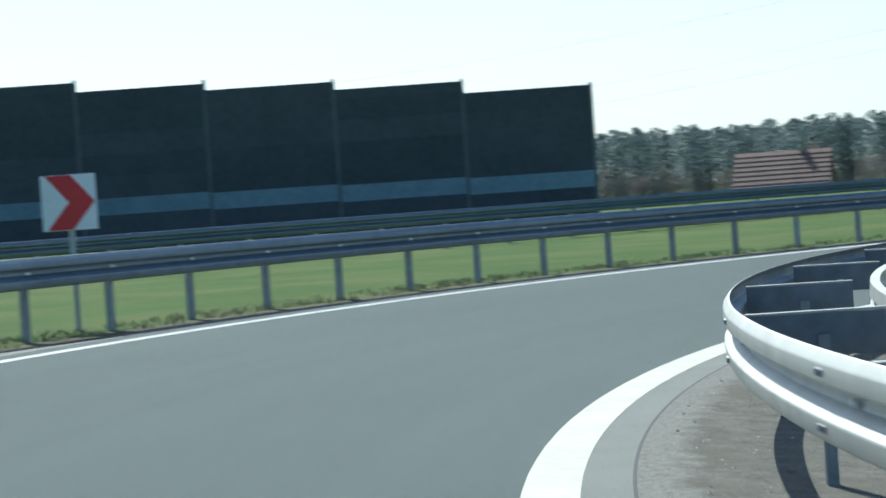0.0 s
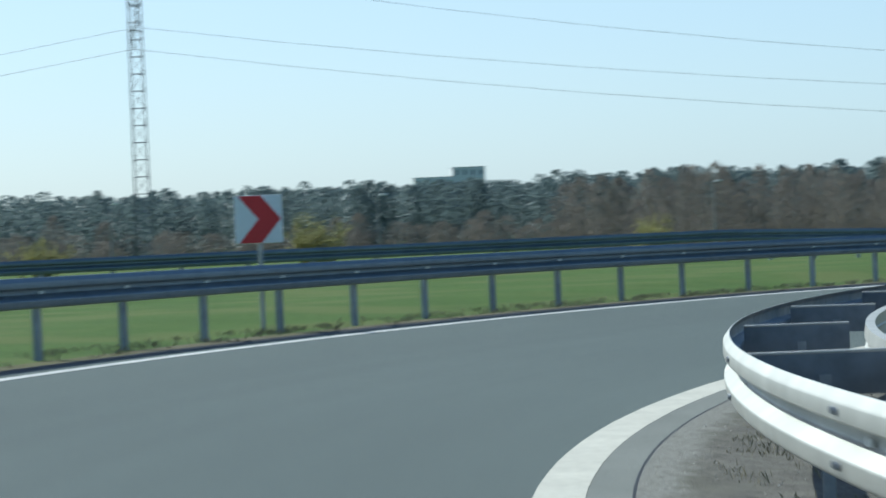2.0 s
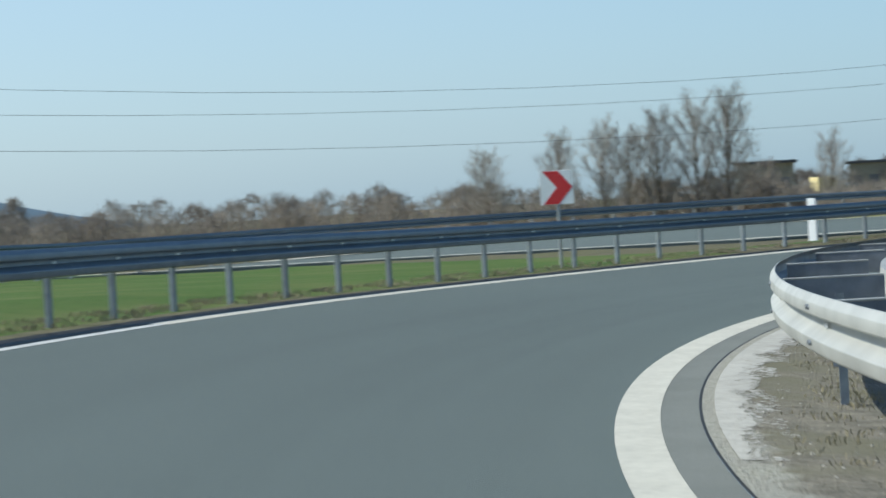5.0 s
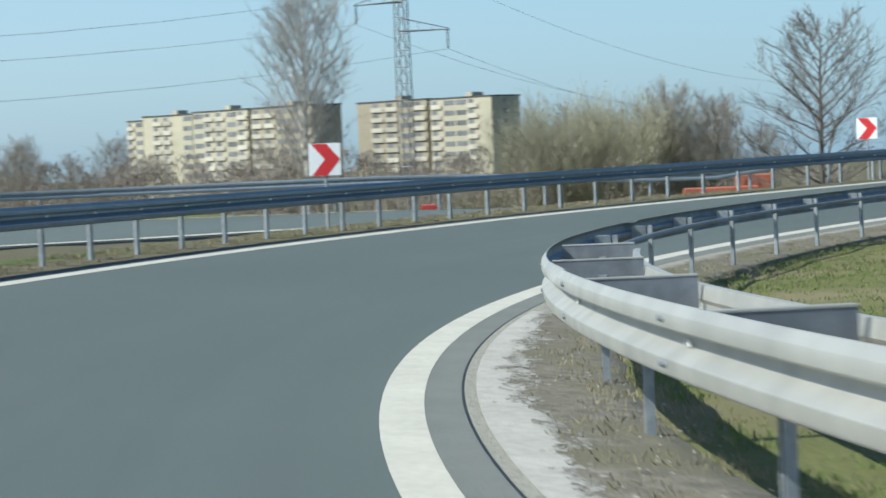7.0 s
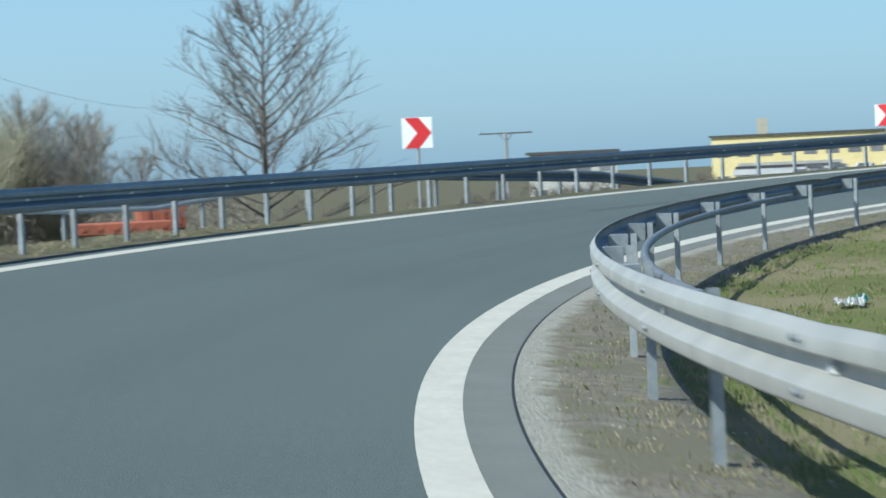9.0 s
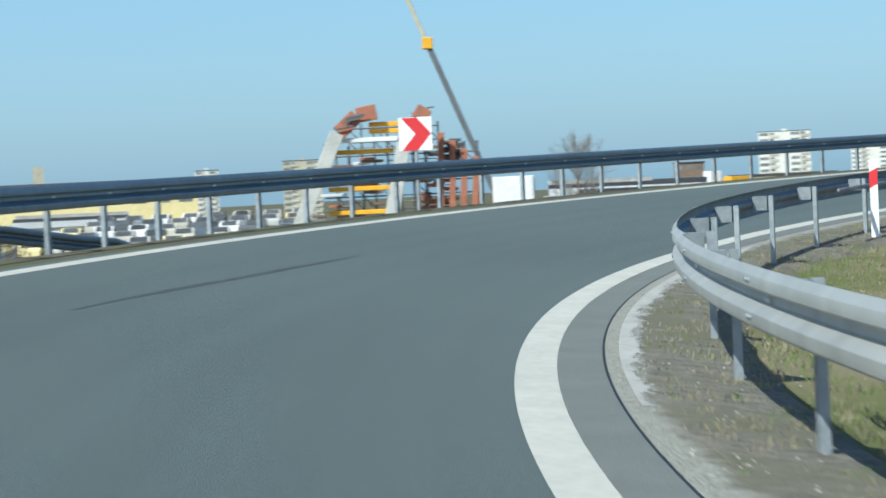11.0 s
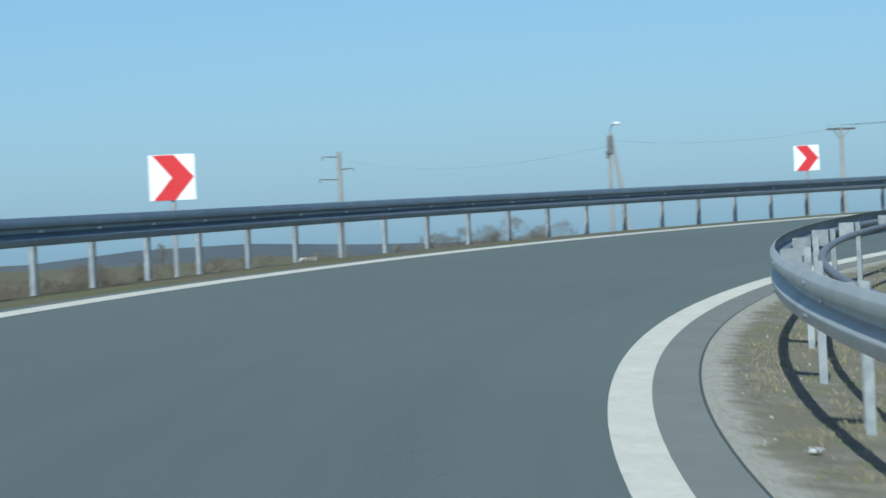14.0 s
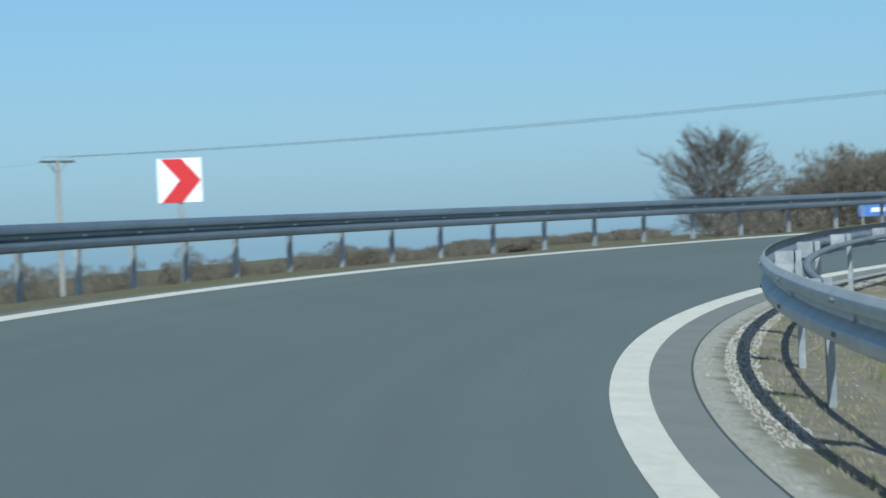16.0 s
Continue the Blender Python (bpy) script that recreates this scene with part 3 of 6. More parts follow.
# ---- guardrails ----
WAVE = [(0.046, 0.0), (0.058, 0.003), (0.068, 0.012), (0.073, 0.022), (0.080, 0.074), (0.080, 0.082), (0.076, 0.087), (0.014, 0.136), (0.008, 0.141), (0.006, 0.147), (0.006, 0.180), (0.009, 0.187), (0.016, 0.191), (0.073, 0.202), (0.079, 0.206), (0.081, 0.213), (0.079, 0.262), (0.077, 0.268), (0.072, 0.274), (0.052, 0.302), (0.048, 0.306), (0.044, 0.308)]


def beam_section(name, s0, s1, o, bottom, face, mat, parent, pose_at=at, ds=0.5, dents=(), back=None):
    """A length of two-wave beam; face +1 bulges to the left of the line, -1 to the right. Thickness 5 mm."""
    n = max(2, int(round((s1 - s0) / ds)) + 1)
    prof = [(o + face * d, bottom + z) for d, z in WAVE] + [(o + face * (d - 0.006), bottom + z) for d, z in reversed(WAVE)]
    k = len(prof)
    verts = []
    for s in np.linspace(s0, s1, n):
        for a, u in prof:
            high = max(0.0, (u - bottom - 0.16) / 0.15)
            knock = sum(depth * math.exp(-((s - sd) / wd) ** 2) for sd, wd, depth in dents) * high
            wob = 0.004 * noise.noise(Vector((s * 0.6, o * 3, u * 4)))
            verts.append(pose_at(s, a - face * knock + wob, u - knock * 0.35))
    faces = [(i * k + j, i * k + (j + 1) % k, (i + 1) * k + (j + 1) % k, (i + 1) * k + j) for i in range(n - 1) for j in range(k)]
    b = len(verts)
    verts += verts[:k] + verts[(n - 1) * k:n * k]      # the end caps have corners of their own
    faces += [tuple(range(b, b + k)), tuple(range(b + k, b + 2 * k))]
    ob = mesh_ob(name, verts, faces, mat, True)
    ob.data.polygons.foreach_set("use_smooth", [True] * (len(faces) - 2) + [False, False])
    # rear faces take the zinc that has shade in its colour
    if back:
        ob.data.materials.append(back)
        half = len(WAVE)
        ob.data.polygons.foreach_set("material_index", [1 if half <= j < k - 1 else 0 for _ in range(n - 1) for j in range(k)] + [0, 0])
    return under(ob, parent)


def post_mesh(h, w=0.1, d=0.055, t=0.006):
    """An upright C-section post; its top is at z = 0."""
    bm = bmesh.new()
    box(bm, -w / 2, -d / 2, -h, w / 2, -d / 2 + t, 0)
    box(bm, -w / 2, -d / 2 + t, -h, -w / 2 + t, d / 2, 0)
    box(bm, w / 2 - t, -d / 2 + t, -h, w / 2, d / 2, 0)
    box(bm, -w / 2 + t, d / 2 - t, -h, -w / 2 + 0.02, d / 2, 0)
    box(bm, w / 2 - 0.02, d / 2 - t, -h, w / 2 - t, d / 2, 0)
    me = bpy.data.meshes.new("post")
    bm.to_mesh(me)
    bm.free()
    return me


def bolt_mesh():
    bm = bmesh.new()
    bmesh.ops.create_cone(bm, cap_ends=True, segments=6, radius1=0.016, radius2=0.014, depth=0.014, matrix=Matrix.Rotation(radians(90), 4, "X"))
    box(bm, -0.045, -0.004, -0.013, 0.045, 0.002, 0.013)
    me = bpy.data.meshes.new("bolt")
    bm.to_mesh(me)
    bm.free()
    return me


POST = post_mesh(1.25)
POST.materials.append(M["zinc_post"])
BOLT = bolt_mesh()
BOLT.materials.append(M["bolt"])


def outer_posts():
    """Places of the outer posts, about two metres apart, numbered from the first one that is seen."""
    number = [-18, 0, 12, 16, 22, 27, 31, 35, 44, 50, 55, 60, 64, 70, 77, 86, 94, 101, 111, 116, 120, 124, 128, 150]
    place = [-11.6, 16.25, 34.85, 41.3, 51.3, 60.55, 68.05, 74.55, 89.7, 100.2, 108.5, 116.35, 123.2, 133.93, 145.75, 161.15, 174.8, 186.55, 203.7, 212.18, 219.9, 228.5, 237.15, 284.0]
    return [float(np.interp(q, number, place)) for q in range(-18, 150)]


def inner_posts():
    """Places of the inner posts, about four metres apart."""
    number = [0, 1, 2, 4, 5, 6, 7, 8, 9, 10, 11, 12, 13, 14, 15, 22, 23, 26, 27, 28, 29, 31, 32]
    place = [77.7, 81.9, 86.0, 95.4, 99.5, 103.4, 107.0, 110.5, 113.6, 116.9, 120.4, 124.9, 129.2, 133.3, 137.0, 164.3, 168.2, 179.0, 182.1, 185.4, 189.4, 196.2, 199.9]
    before = [77.7 - 4.0 * q for q in range(22, 0, -1)]
    after = [199.9 + 4.0 * q for q in range(1, 21)]
    return before + [float(np.interp(q, number, place)) for q in range(33)] + after


def guardrail_outer():
    g = empty("guardrail", None, "galvanised wave-beam guardrail on close steel posts, outside of the bend", "guardrail")
    o = WIDE + 1.07
    ps = outer_posts()
    for i in range(0, len(ps) - 2, 2):
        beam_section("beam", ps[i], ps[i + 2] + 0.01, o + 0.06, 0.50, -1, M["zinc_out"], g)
    sp = bmesh.new()
    box(sp, -0.05, -0.004, -0.13, 0.05, 0.14, 0.13, bevel=0.008)
    sm = bpy.data.meshes.new("spacer")
    sp.to_mesh(sm)
    sp.free()
    sm.materials.append(M["zinc_post"])
    for s in ps:
        p = under(new("post", POST), g)
        p.matrix_basis = along(s + 0.22, o + 0.23, 0.74)
        q = under(new("spacer", sm), g)
        q.matrix_basis = along(s + 0.22, o + 0.07, 0.655)
        b = under(new("bolt", BOLT), g)
        b.matrix_basis = along(s + 0.02, o + 0.043, 0.655)
    return g


def inner_shift(s):
    """Shifts the inner guardrail to fit the camera's view, nearest the road at first."""
    return float(np.interp(s, [8, 33, 45, 68, 82, 96, 112, 185, 205], [0.13, 0.12, 0.09, 0.12, 0.05, -0.02, 0.0, 0.0, -0.03]))


def inner_rise(s):
    return float(np.interp(s, [8, 60, 82, 110], [-0.03, -0.01, 0.03, 0.02]))


def inner_at(s, o, up=0.0):
    return at(s, o + inner_shift(s), up + inner_rise(s))


def inner_along(s, o, up=0.0):
    return along(s, o + inner_shift(s), up + inner_rise(s))


def guardrail_inner():
    g = empty("guardrail", None, "pale galvanised wave-beam guardrail with spacers, inside of the bend", "guardrail")
    o = -1.22
    ps = inner_posts()
    for i in range(0, len(ps) - 2, 2):
        beam_section("beam", ps[i], ps[i + 2] + 0.01, o, 0.53, 1, M["zinc_in"], g, inner_at, ds=0.25, back=M["zinc_back_shade"], dents=((83.8, 0.6, 0.07), (99.7, 0.4, 0.04), (135.6, 0.5, 0.05), (53.5, 0.6, 0.04)))
    double_end = 91.0
    bm = bmesh.new()
    box(bm, -0.03, -0.66, -0.20, -0.022, 0.0, 0.0)
    rung = bpy.data.meshes.new("spacer_arm")
    bm.to_mesh(rung)
    bm.free()
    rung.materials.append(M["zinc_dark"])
    # arm plate has shade in its colour; this flange is bright as if lit
    bm = bmesh.new()
    box(bm, -0.034, -0.66, 0.001, 0.034, 0.0, 0.014, bevel=0.003)
    flange = bpy.data.meshes.new("arm_flange")
    bm.to_mesh(flange)
    bm.free()
    flange.materials.append(M["zinc_in"])
    bm = bmesh.new()
    for a, b in (((-0.10, 0.0), (0.10, 0.0)), ((-0.10, 0.0), (-0.06, -0.17)), ((0.10, 0.0), (0.06, -0.17)), ((-0.06, -0.17), (0.06, -0.17))):
        d = Vector((b[0] - a[0], b[1] - a[1], 0)).normalized() * 0.003
        nrm = Vector((-d.y, d.x, 0))
        q = [Vector((a[0], a[1], 0)) - nrm, Vector((b[0], b[1], 0)) - nrm, Vector((b[0], b[1], 0)) + nrm, Vector((a[0], a[1], 0)) + nrm]
        vs = [bm.verts.new((v.x, v.y, z)) for z in (-0.08, 0.09) for v in q]
        for f in ((0, 1, 2, 3), (7, 6, 5, 4), (0, 4, 5, 1), (1, 5, 6, 2), (2, 6, 7, 3), (3, 7, 4, 0)):
            bm.faces.new([vs[i] for i in f])
    top = [bm.verts.new(v) for v in ((-0.1, 0.0, 0.091), (0.1, 0.0, 0.091), (0.06, -0.17, 0.091), (-0.06, -0.17, 0.091), (-0.1, 0.0, 0.096), (0.1, 0.0, 0.096), (0.06, -0.17, 0.096), (-0.06, -0.17, 0.096))]
    for f in ((3, 2, 1, 0), (4, 5, 6, 7), (0, 1, 5, 4), (1, 2, 6, 5), (2, 3, 7, 6), (3, 0, 4, 7)):
        bm.faces.new([top[i] for i in f])
    horn = bpy.data.meshes.new("spacer")
    bm.to_mesh(horn)
    bm.free()
    horn.materials.append(M["zinc_post"])
    for s in ps:
        p = under(new("post", POST), g)
        if s < double_end:
            p.matrix_basis = inner_along(s, o - 0.36, 0.72)
            r = under(new("spacer_arm", rung), g)
            r.matrix_basis = inner_along(s, o, 0.80)
            under(new("flange", flange), r)
        else:
            p.matrix_basis = inner_along(s, o - 0.22, 0.80)
            r = under(new("spacer", horn), g)
            r.matrix_basis = inner_along(s, o, 0.685)
        b = under(new("bolt", BOLT), g)
        b.matrix_basis = inner_along(s + 0.02, o + 0.022, 0.685)
    # bolts at the splices of the beam, and one red reflector
    bm = bmesh.new()
    bmesh.ops.create_cone(bm, cap_ends=True, segments=8, radius1=0.016, radius2=0.012, depth=0.012, matrix=Matrix.Rotation(radians(-90), 4, "X"))
    rivet = bpy.data.meshes.new("splice_bolt")
    bm.to_mesh(rivet)
    bm.free()
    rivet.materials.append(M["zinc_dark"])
    for s in ps:
        for ds, up in ((0.26, 0.585), (0.34, 0.585), (0.26, 0.77), (0.34, 0.77)):
            q = under(new("splice_bolt", rivet), g)
            q.matrix_basis = inner_along(s + ds, o + 0.085, up)
    bm = bmesh.new()
    bmesh.ops.create_cone(bm, cap_ends=True, segments=16, radius1=0.034, radius2=0.03, depth=0.045, matrix=inner_along(31.6, o + 0.062, 0.672) @ Matrix.Rotation(radians(-90), 4, "X"))
    part("reflector", bm, M["sign_red"], g, "round red reflector")
    # rear beam of the double length: a channel on the spacer arms
    prof = [(o - 0.70, 0.60), (o - 0.64, 0.60), (o - 0.63, 0.66), (o - 0.66, 0.70), (o - 0.63, 0.74), (o - 0.64, 0.82), (o - 0.70, 0.82), (o - 0.70, 0.81), (o - 0.65, 0.81), (o - 0.65, 0.61), (o - 0.70, 0.61)]
    under(sweep("rear_beam", prof, M["zinc_in"], S0, double_end, 0.6, False, True), g)
    # round tube behind the posts further on
    tube = [(o - 0.34 + 0.035 * math.cos(a), 0.72 + 0.035 * math.sin(a)) for a in np.linspace(0, 2 * math.pi, 9)[:-1]]
    for s0, s1 in ((93.7, 131.0), (153.9, S1 - 2)):
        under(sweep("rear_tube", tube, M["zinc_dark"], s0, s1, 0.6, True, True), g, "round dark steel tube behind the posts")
    for s in (93.7, 131.0, 153.9):
        bm = bmesh.new()
        bmesh.ops.create_uvsphere(bm, u_segments=10, v_segments=6, radius=0.036, matrix=Matrix.Translation(at(s, o - 0.34, 0.72)))
        part("tube_end", bm, M["zinc_dark"], g)
    return g


guardrail_outer()
guardrail_inner()


# ---- chevron signs ----
def chevron_sign(s, o, top, turn, pole_h):
    m = along(s, o, top)
    a = radians(90) - heading(s) + radians(-turn)
    base = Matrix.Translation(m.translation - Vector((0, 0, pole_h))) @ Matrix.Rotation(a - radians(90), 4, "Z")
    e = empty("chevron_sign", base, "square white bend sign with red chevron on steel pole", "road sign", "chevron signs round the bend")
    # local: x to the right of a driver coming up, y ahead, z up; the face looks back along -y
    h = pole_h - 0.3
    bm = bmesh.new()
    box(bm, -0.3, 0, h - 0.3, 0.3, 0.012, h + 0.3, bevel=0.004)
    plate = part("plate", bm, M["sign_white"], e, "white reflective plate")
    bm = bmesh.new()
    pts = [(-0.25, 0.295), (0.035, 0.295), (0.285, 0.0), (0.035, -0.295), (-0.25, -0.295), (0.0, 0.0)]
    fr = [bm.verts.new((x, -0.004, h + z)) for x, z in pts]
    bk = [bm.verts.new((x, -0.0005, h + z)) for x, z in pts]
    bm.faces.new(fr[:3] + [fr[5]])
    bm.faces.new([fr[5]] + fr[2:5])
    for i in range(6):
        bm.faces.new((fr[i], bk[i], bk[(i + 1) % 6], fr[(i + 1) % 6]))
    part("chevron", bm, M["sign_red"], plate, "red chevron pointing into the bend")
    bm = bmesh.new()
    rod(bm, (0, 0.045, -0.6), (0, 0.045, h + 0.25), 0.03, n=10)
    part("pole", bm, M["sign_back"], e)
    bm = bmesh.new()
    box(bm, -0.04, 0.012, h - 0.2, 0.04, 0.02, h - 0.16)
    box(bm, -0.04, 0.012, h + 0.16, 0.04, 0.02, h + 0.2)
    part("bracket", bm, M["sign_back"], e)
    return e


for s, o, top, turn in ((18.19, 7.54, 1.62, -15.8), (41.98, 7.56, 1.63, -20.4), (64.56, 7.46, 1.67, -17.3), (86.85, 7.43, 1.66, -13.2), (112.04, 7.41, 1.55, -17.1), (137.80, 7.35, 1.67, -16.0), (159.55, 7.39, 1.57, -15.8), (185.08, 7.34, 1.50, -16.3), (211.46, 7.38, 1.58, -16.8)):
    chevron_sign(s, o, top, turn, top + 0.05)


# ---- finding the ground beside the ramp ----
def locate(x, y):
    """s and o of a place outside the ramp."""
    best = None
    for i in range(0, len(SG)):
        if SG[i] < S0 or SG[i] > S1:
            continue
        dx, dy = x - PX[i], y - PY[i]
        nx, ny = -math.cos(TH[i]), math.sin(TH[i])
        o = dx * nx + dy * ny
        t = abs(dx * math.sin(TH[i]) + dy * math.cos(TH[i]))
        if o > 0 and (best is None or t < best[0]):
            best = (t, SG[i], o)
    return (best[1], best[2]) if best else (0.0, 50.0)


def ground_z(x, y):
    s, o = locate(x, y)
    return ground(s, o) - 0.05


def spot(x, y, turn=0.0, lift=0.0):
    return Matrix.Translation((x, y, ground_z(x, y) + lift)) @ Matrix.Rotation(turn, 4, "Z")


# ---- the neighbouring slip road outside the loop, with its own guardrail ----
def out_pt(s, o, up=0.0):
    p = at(s, o)
    return Vector((p.x, p.y, ground(s, o) + up))


def band(name, oa, ob, up, mat, s0, s1, ds=1.0, cross=6, skirt=0.0):
    """A strip on the outer ground between two offsets; skirt carries its near edge down into the ground."""
    ss = np.arange(s0, s1 + 0.01, ds)
    verts = []
    for s in ss:
        verts.append(out_pt(s, oa(s), up - skirt))
        verts += [out_pt(s, oa(s) + (ob(s) - oa(s)) * j / cross, up) for j in range(cross + 1)]
    k = cross + 2
    faces = [(i * k + j, (i + 1) * k + j, (i + 1) * k + j + 1, i * k + j + 1) for i in range(len(ss) - 1) for j in range(0 if skirt else 1, k - 1)]
    return mesh_ob(name, verts, faces, mat, not skirt)


tagged(band("road_slip", lambda s: near_o(s) - 0.4, lambda s: max(near_o(s) + 0.3, rail_o(s) - 0.9), 0.02, M["asphalt"], 104, 155, cross=14, skirt=0.25), "grey asphalt slip road beside the loop", "road", kind="structure")
tagged(band("road_marking_slip_near", lambda s: near_o(s), lambda s: near_o(s) + 1.1, 0.045, M["line"], 105, 149, cross=1), "white edge line of the slip road", "road marking", kind="structure")
tagged(band("road_marking_slip_far", lambda s: rail_o(s) - 2.1, lambda s: rail_o(s) - 1.1, 0.045, M["line"], 110, 149, cross=1), "white edge line of the slip road", "road marking", kind="structure")


def guardrail_slip():
    g = empty("guardrail", None, "grey wave-beam guardrail along the neighbouring slip road", "guardrail")

    def rise(s):
        return float(np.interp(s, [85, 100, 135, 141, 149, 158], [0.0, 0.3, 0.3, 0.38, 0.3, 0.0]))

    def pa(s, o, up):
        r = rail_o(s)
        h = out_pt(s, r)
        n = at(s, r + 1) - at(s, r)
        return Vector((h.x + n.x * o, h.y + n.y * o, h.z + up + 0.1 + rise(s)))

    s = S0
    while s < 180:
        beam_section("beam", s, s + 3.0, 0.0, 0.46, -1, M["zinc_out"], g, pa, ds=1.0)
        s += 3.0
    s = S0
    while s < 180:
        r = rail_o(s)
        p = under(new("post", POST), g)
        p.matrix_basis = Matrix.Translation(out_pt(s, r + 0.1, 0.80 + rise(s))) @ Matrix.Rotation(radians(90) - heading(s), 4, "Z")
        s += 2.0 / (1 + r * np.interp(s, KS, KAP)) * 1.05
    return g


guardrail_slip()


# ---- marker posts ----
def marker_post(base, h, turn, stripe):
    e = empty("marker_post", Matrix.Translation(base) @ Matrix.Rotation(turn, 4, "Z"), "white plastic road marker post with red band" if stripe else "plain white plastic road marker post", "marker post")
    bm = bmesh.new()
    pr = [(-0.06, -0.02), (0.06, -0.02), (0.045, 0.05), (-0.045, 0.05)]
    lo = [bm.verts.new((x, y, -0.3)) for x, y in pr]
    hi = [bm.verts.new((x, y, h - (0.05 if y > 0 else 0.0))) for x, y in pr]
    bm.faces.new(hi)
    bm.faces.new(list(reversed(lo)))
    for i in range(4):
        bm.faces.new((lo[i], lo[(i + 1) % 4], hi[(i + 1) % 4], hi[i]))
    part("body", bm, M["sign_white"], e)
    if stripe:
        bm = bmesh.new()
        pr2 = [(x * 1.04, y * 1.08 - 0.001) for x, y in pr]
        za, zb = h - 0.40, h - 0.155
        lo = [bm.verts.new((x, y, za + x * 0.5)) for x, y in pr2]
        hi = [bm.verts.new((x, y, zb + x * 0.5)) for x, y in pr2]
        for i in range(4):
            bm.faces.new((lo[i], lo[(i + 1) % 4], hi[(i + 1) % 4], hi[i]))
        part("band", bm, M["sign_red"], e, "red reflective band")
    return e


p = at(155.73, -1.74, -0.05)
marker_post(p, 0.44 - p.z, -radians(150), True)
base = Vector((92.3, 50.57, ground_z(92.3, 50.57) - 0.02))
marker_post(base, 0.40 - base.z, -radians(110), False).scale = (2.1, 2.1, 1.0)


# ---- noise barrier ----
def noise_barrier():
    n = 9
    a, b = Vector((15.4, 119.7, 0)), Vector((-4.6, 120.5, 0))
    d = (b - a).normalized()
    turn = math.atan2(d.y, d.x)
    wide = 6.55
    e = empty("noise_barrier", None, "dark panelled motorway noise barrier with stepped top and pale lower band", "noise barrier")
    for i in range(n):
        o = a + d * wide * i
        m = Matrix.Translation((o.x, o.y, -0.6)) @ Matrix.Rotation(turn, 4, "Z")
        top = 7.2 + 0.42 * i + (0.2 if i else 0)
        base = 0.9 + 0.42 * i * 0.35
        rows = [("panel", 1.0, 2.0 + 0.08 * i, M["panel_dark"]), ("band_panel", 2.0 + 0.08 * i, 2.85 + 0.08 * i, M["panel_pale"])]
        z = 2.85 + 0.08 * i
        while z < top - 0.3:
            z2 = min(z + 1.1, top)
            rows.append(("panel", z, z2, M["panel_dark"]))
            z = z2
        rows[0] = ("panel", -0.5, rows[0][2], M["panel_dark"])
        for nm, z0, z1, mat in rows:
            bm = bmesh.new()
            box(bm, 0.08, -0.06, z0, wide - 0.08, 0.06, z1, bevel=0.004)
            part(nm, bm, mat, e).matrix_basis = m
        bm = bmesh.new()
        box(bm, -0.08, -0.1, -0.5, 0.08, 0.1, top + 0.12, bevel=0.01)
        part("post", bm, M["steel_dark"], e).matrix_basis = m
    return e


noise_barrier()


# ---- lattice pylons and wires ----
def lattice(bm, h, w0, w1, step, r=0.035):
    z = 0.0
    while z < h - 0.01:
        z2 = min(h, z + step)
        a, b = (w0 + (w1 - w0) * z / h) / 2, (w0 + (w1 - w0) * z2 / h) / 2
        lo = [(-a, -a, z), (a, -a, z), (a, a, z), (-a, a, z)]
        hi = [(-b, -b, z2), (b, -b, z2), (b, b, z2), (-b, b, z2)]
        for i in range(4):
            j = (i + 1) % 4
            rod(bm, lo[i], hi[i], r, n=4)
            rod(bm, lo[i], hi[j], r * 0.6, n=3)
            rod(bm, hi[i], hi[j], r * 0.6, n=3)
        z = z2


def pylon(x, y, h, w0, w1, arms, turn, label):
    e = empty("pylon", spot(x, y, turn), label, "pylon")
    bm = bmesh.new()
    lattice(bm, h, w0, w1, 0.95)
    part("mast", bm, M["steel_dark"], e)
    tips = []
    for z, side in arms:
        bm = bmesh.new()
        L = 3.0 * side
        c = (w0 + (w1 - w0) * z / h) / 2
        rod(bm, (0, c, z), (L, 0, z - 0.05), 0.05, 0.03, n=4)
        rod(bm, (0, -c, z), (L, 0, z - 0.05), 0.05, 0.03, n=4)
        rod(bm, (0, 0, z + 0.75), (L, 0, z), 0.035, 0.025, n=4)
        for k in (0.35, 0.65):
            rod(bm, (L * k, 0, z), (L * k, 0, z + 0.75 * (1 - k)), 0.02, n=3)
        arm = part("cross_arm", bm, M["steel_dark"], e)
        bm = bmesh.new()
        for k in range(8):
            rod(bm, (L * 0.96, 0, z - 0.1 - k * 0.13), (L * 0.96, 0, z - 0.16 - k * 0.13), 0.09, 0.05, n=8)
        rod(bm, (L * 0.96, 0, z), (L * 0.96, 0, z - 1.15), 0.02, n=4)
        part("insulator", bm, M["steel_dark"], arm, "string of dark disc insulators")
        tips.append(e.matrix_basis @ Vector((L * 0.96, 0, z - 1.15)))
    return e, tips


line_turn = radians(238)
_, tips_a = pylon(58.8, 139.6, 24.0, 0.85, 0.6, ((13.7, 1), (15.4, -1), (18.2, 1)), radians(243), "tall slim steel lattice pylon before the wood")
_, tips_b = pylon(185.4, 28.8, 17.6, 0.8, 0.5, ((11.55, 1), (13.25, -1), (15.5, 1)), line_turn, "slim steel lattice pylon with three cross-arms")


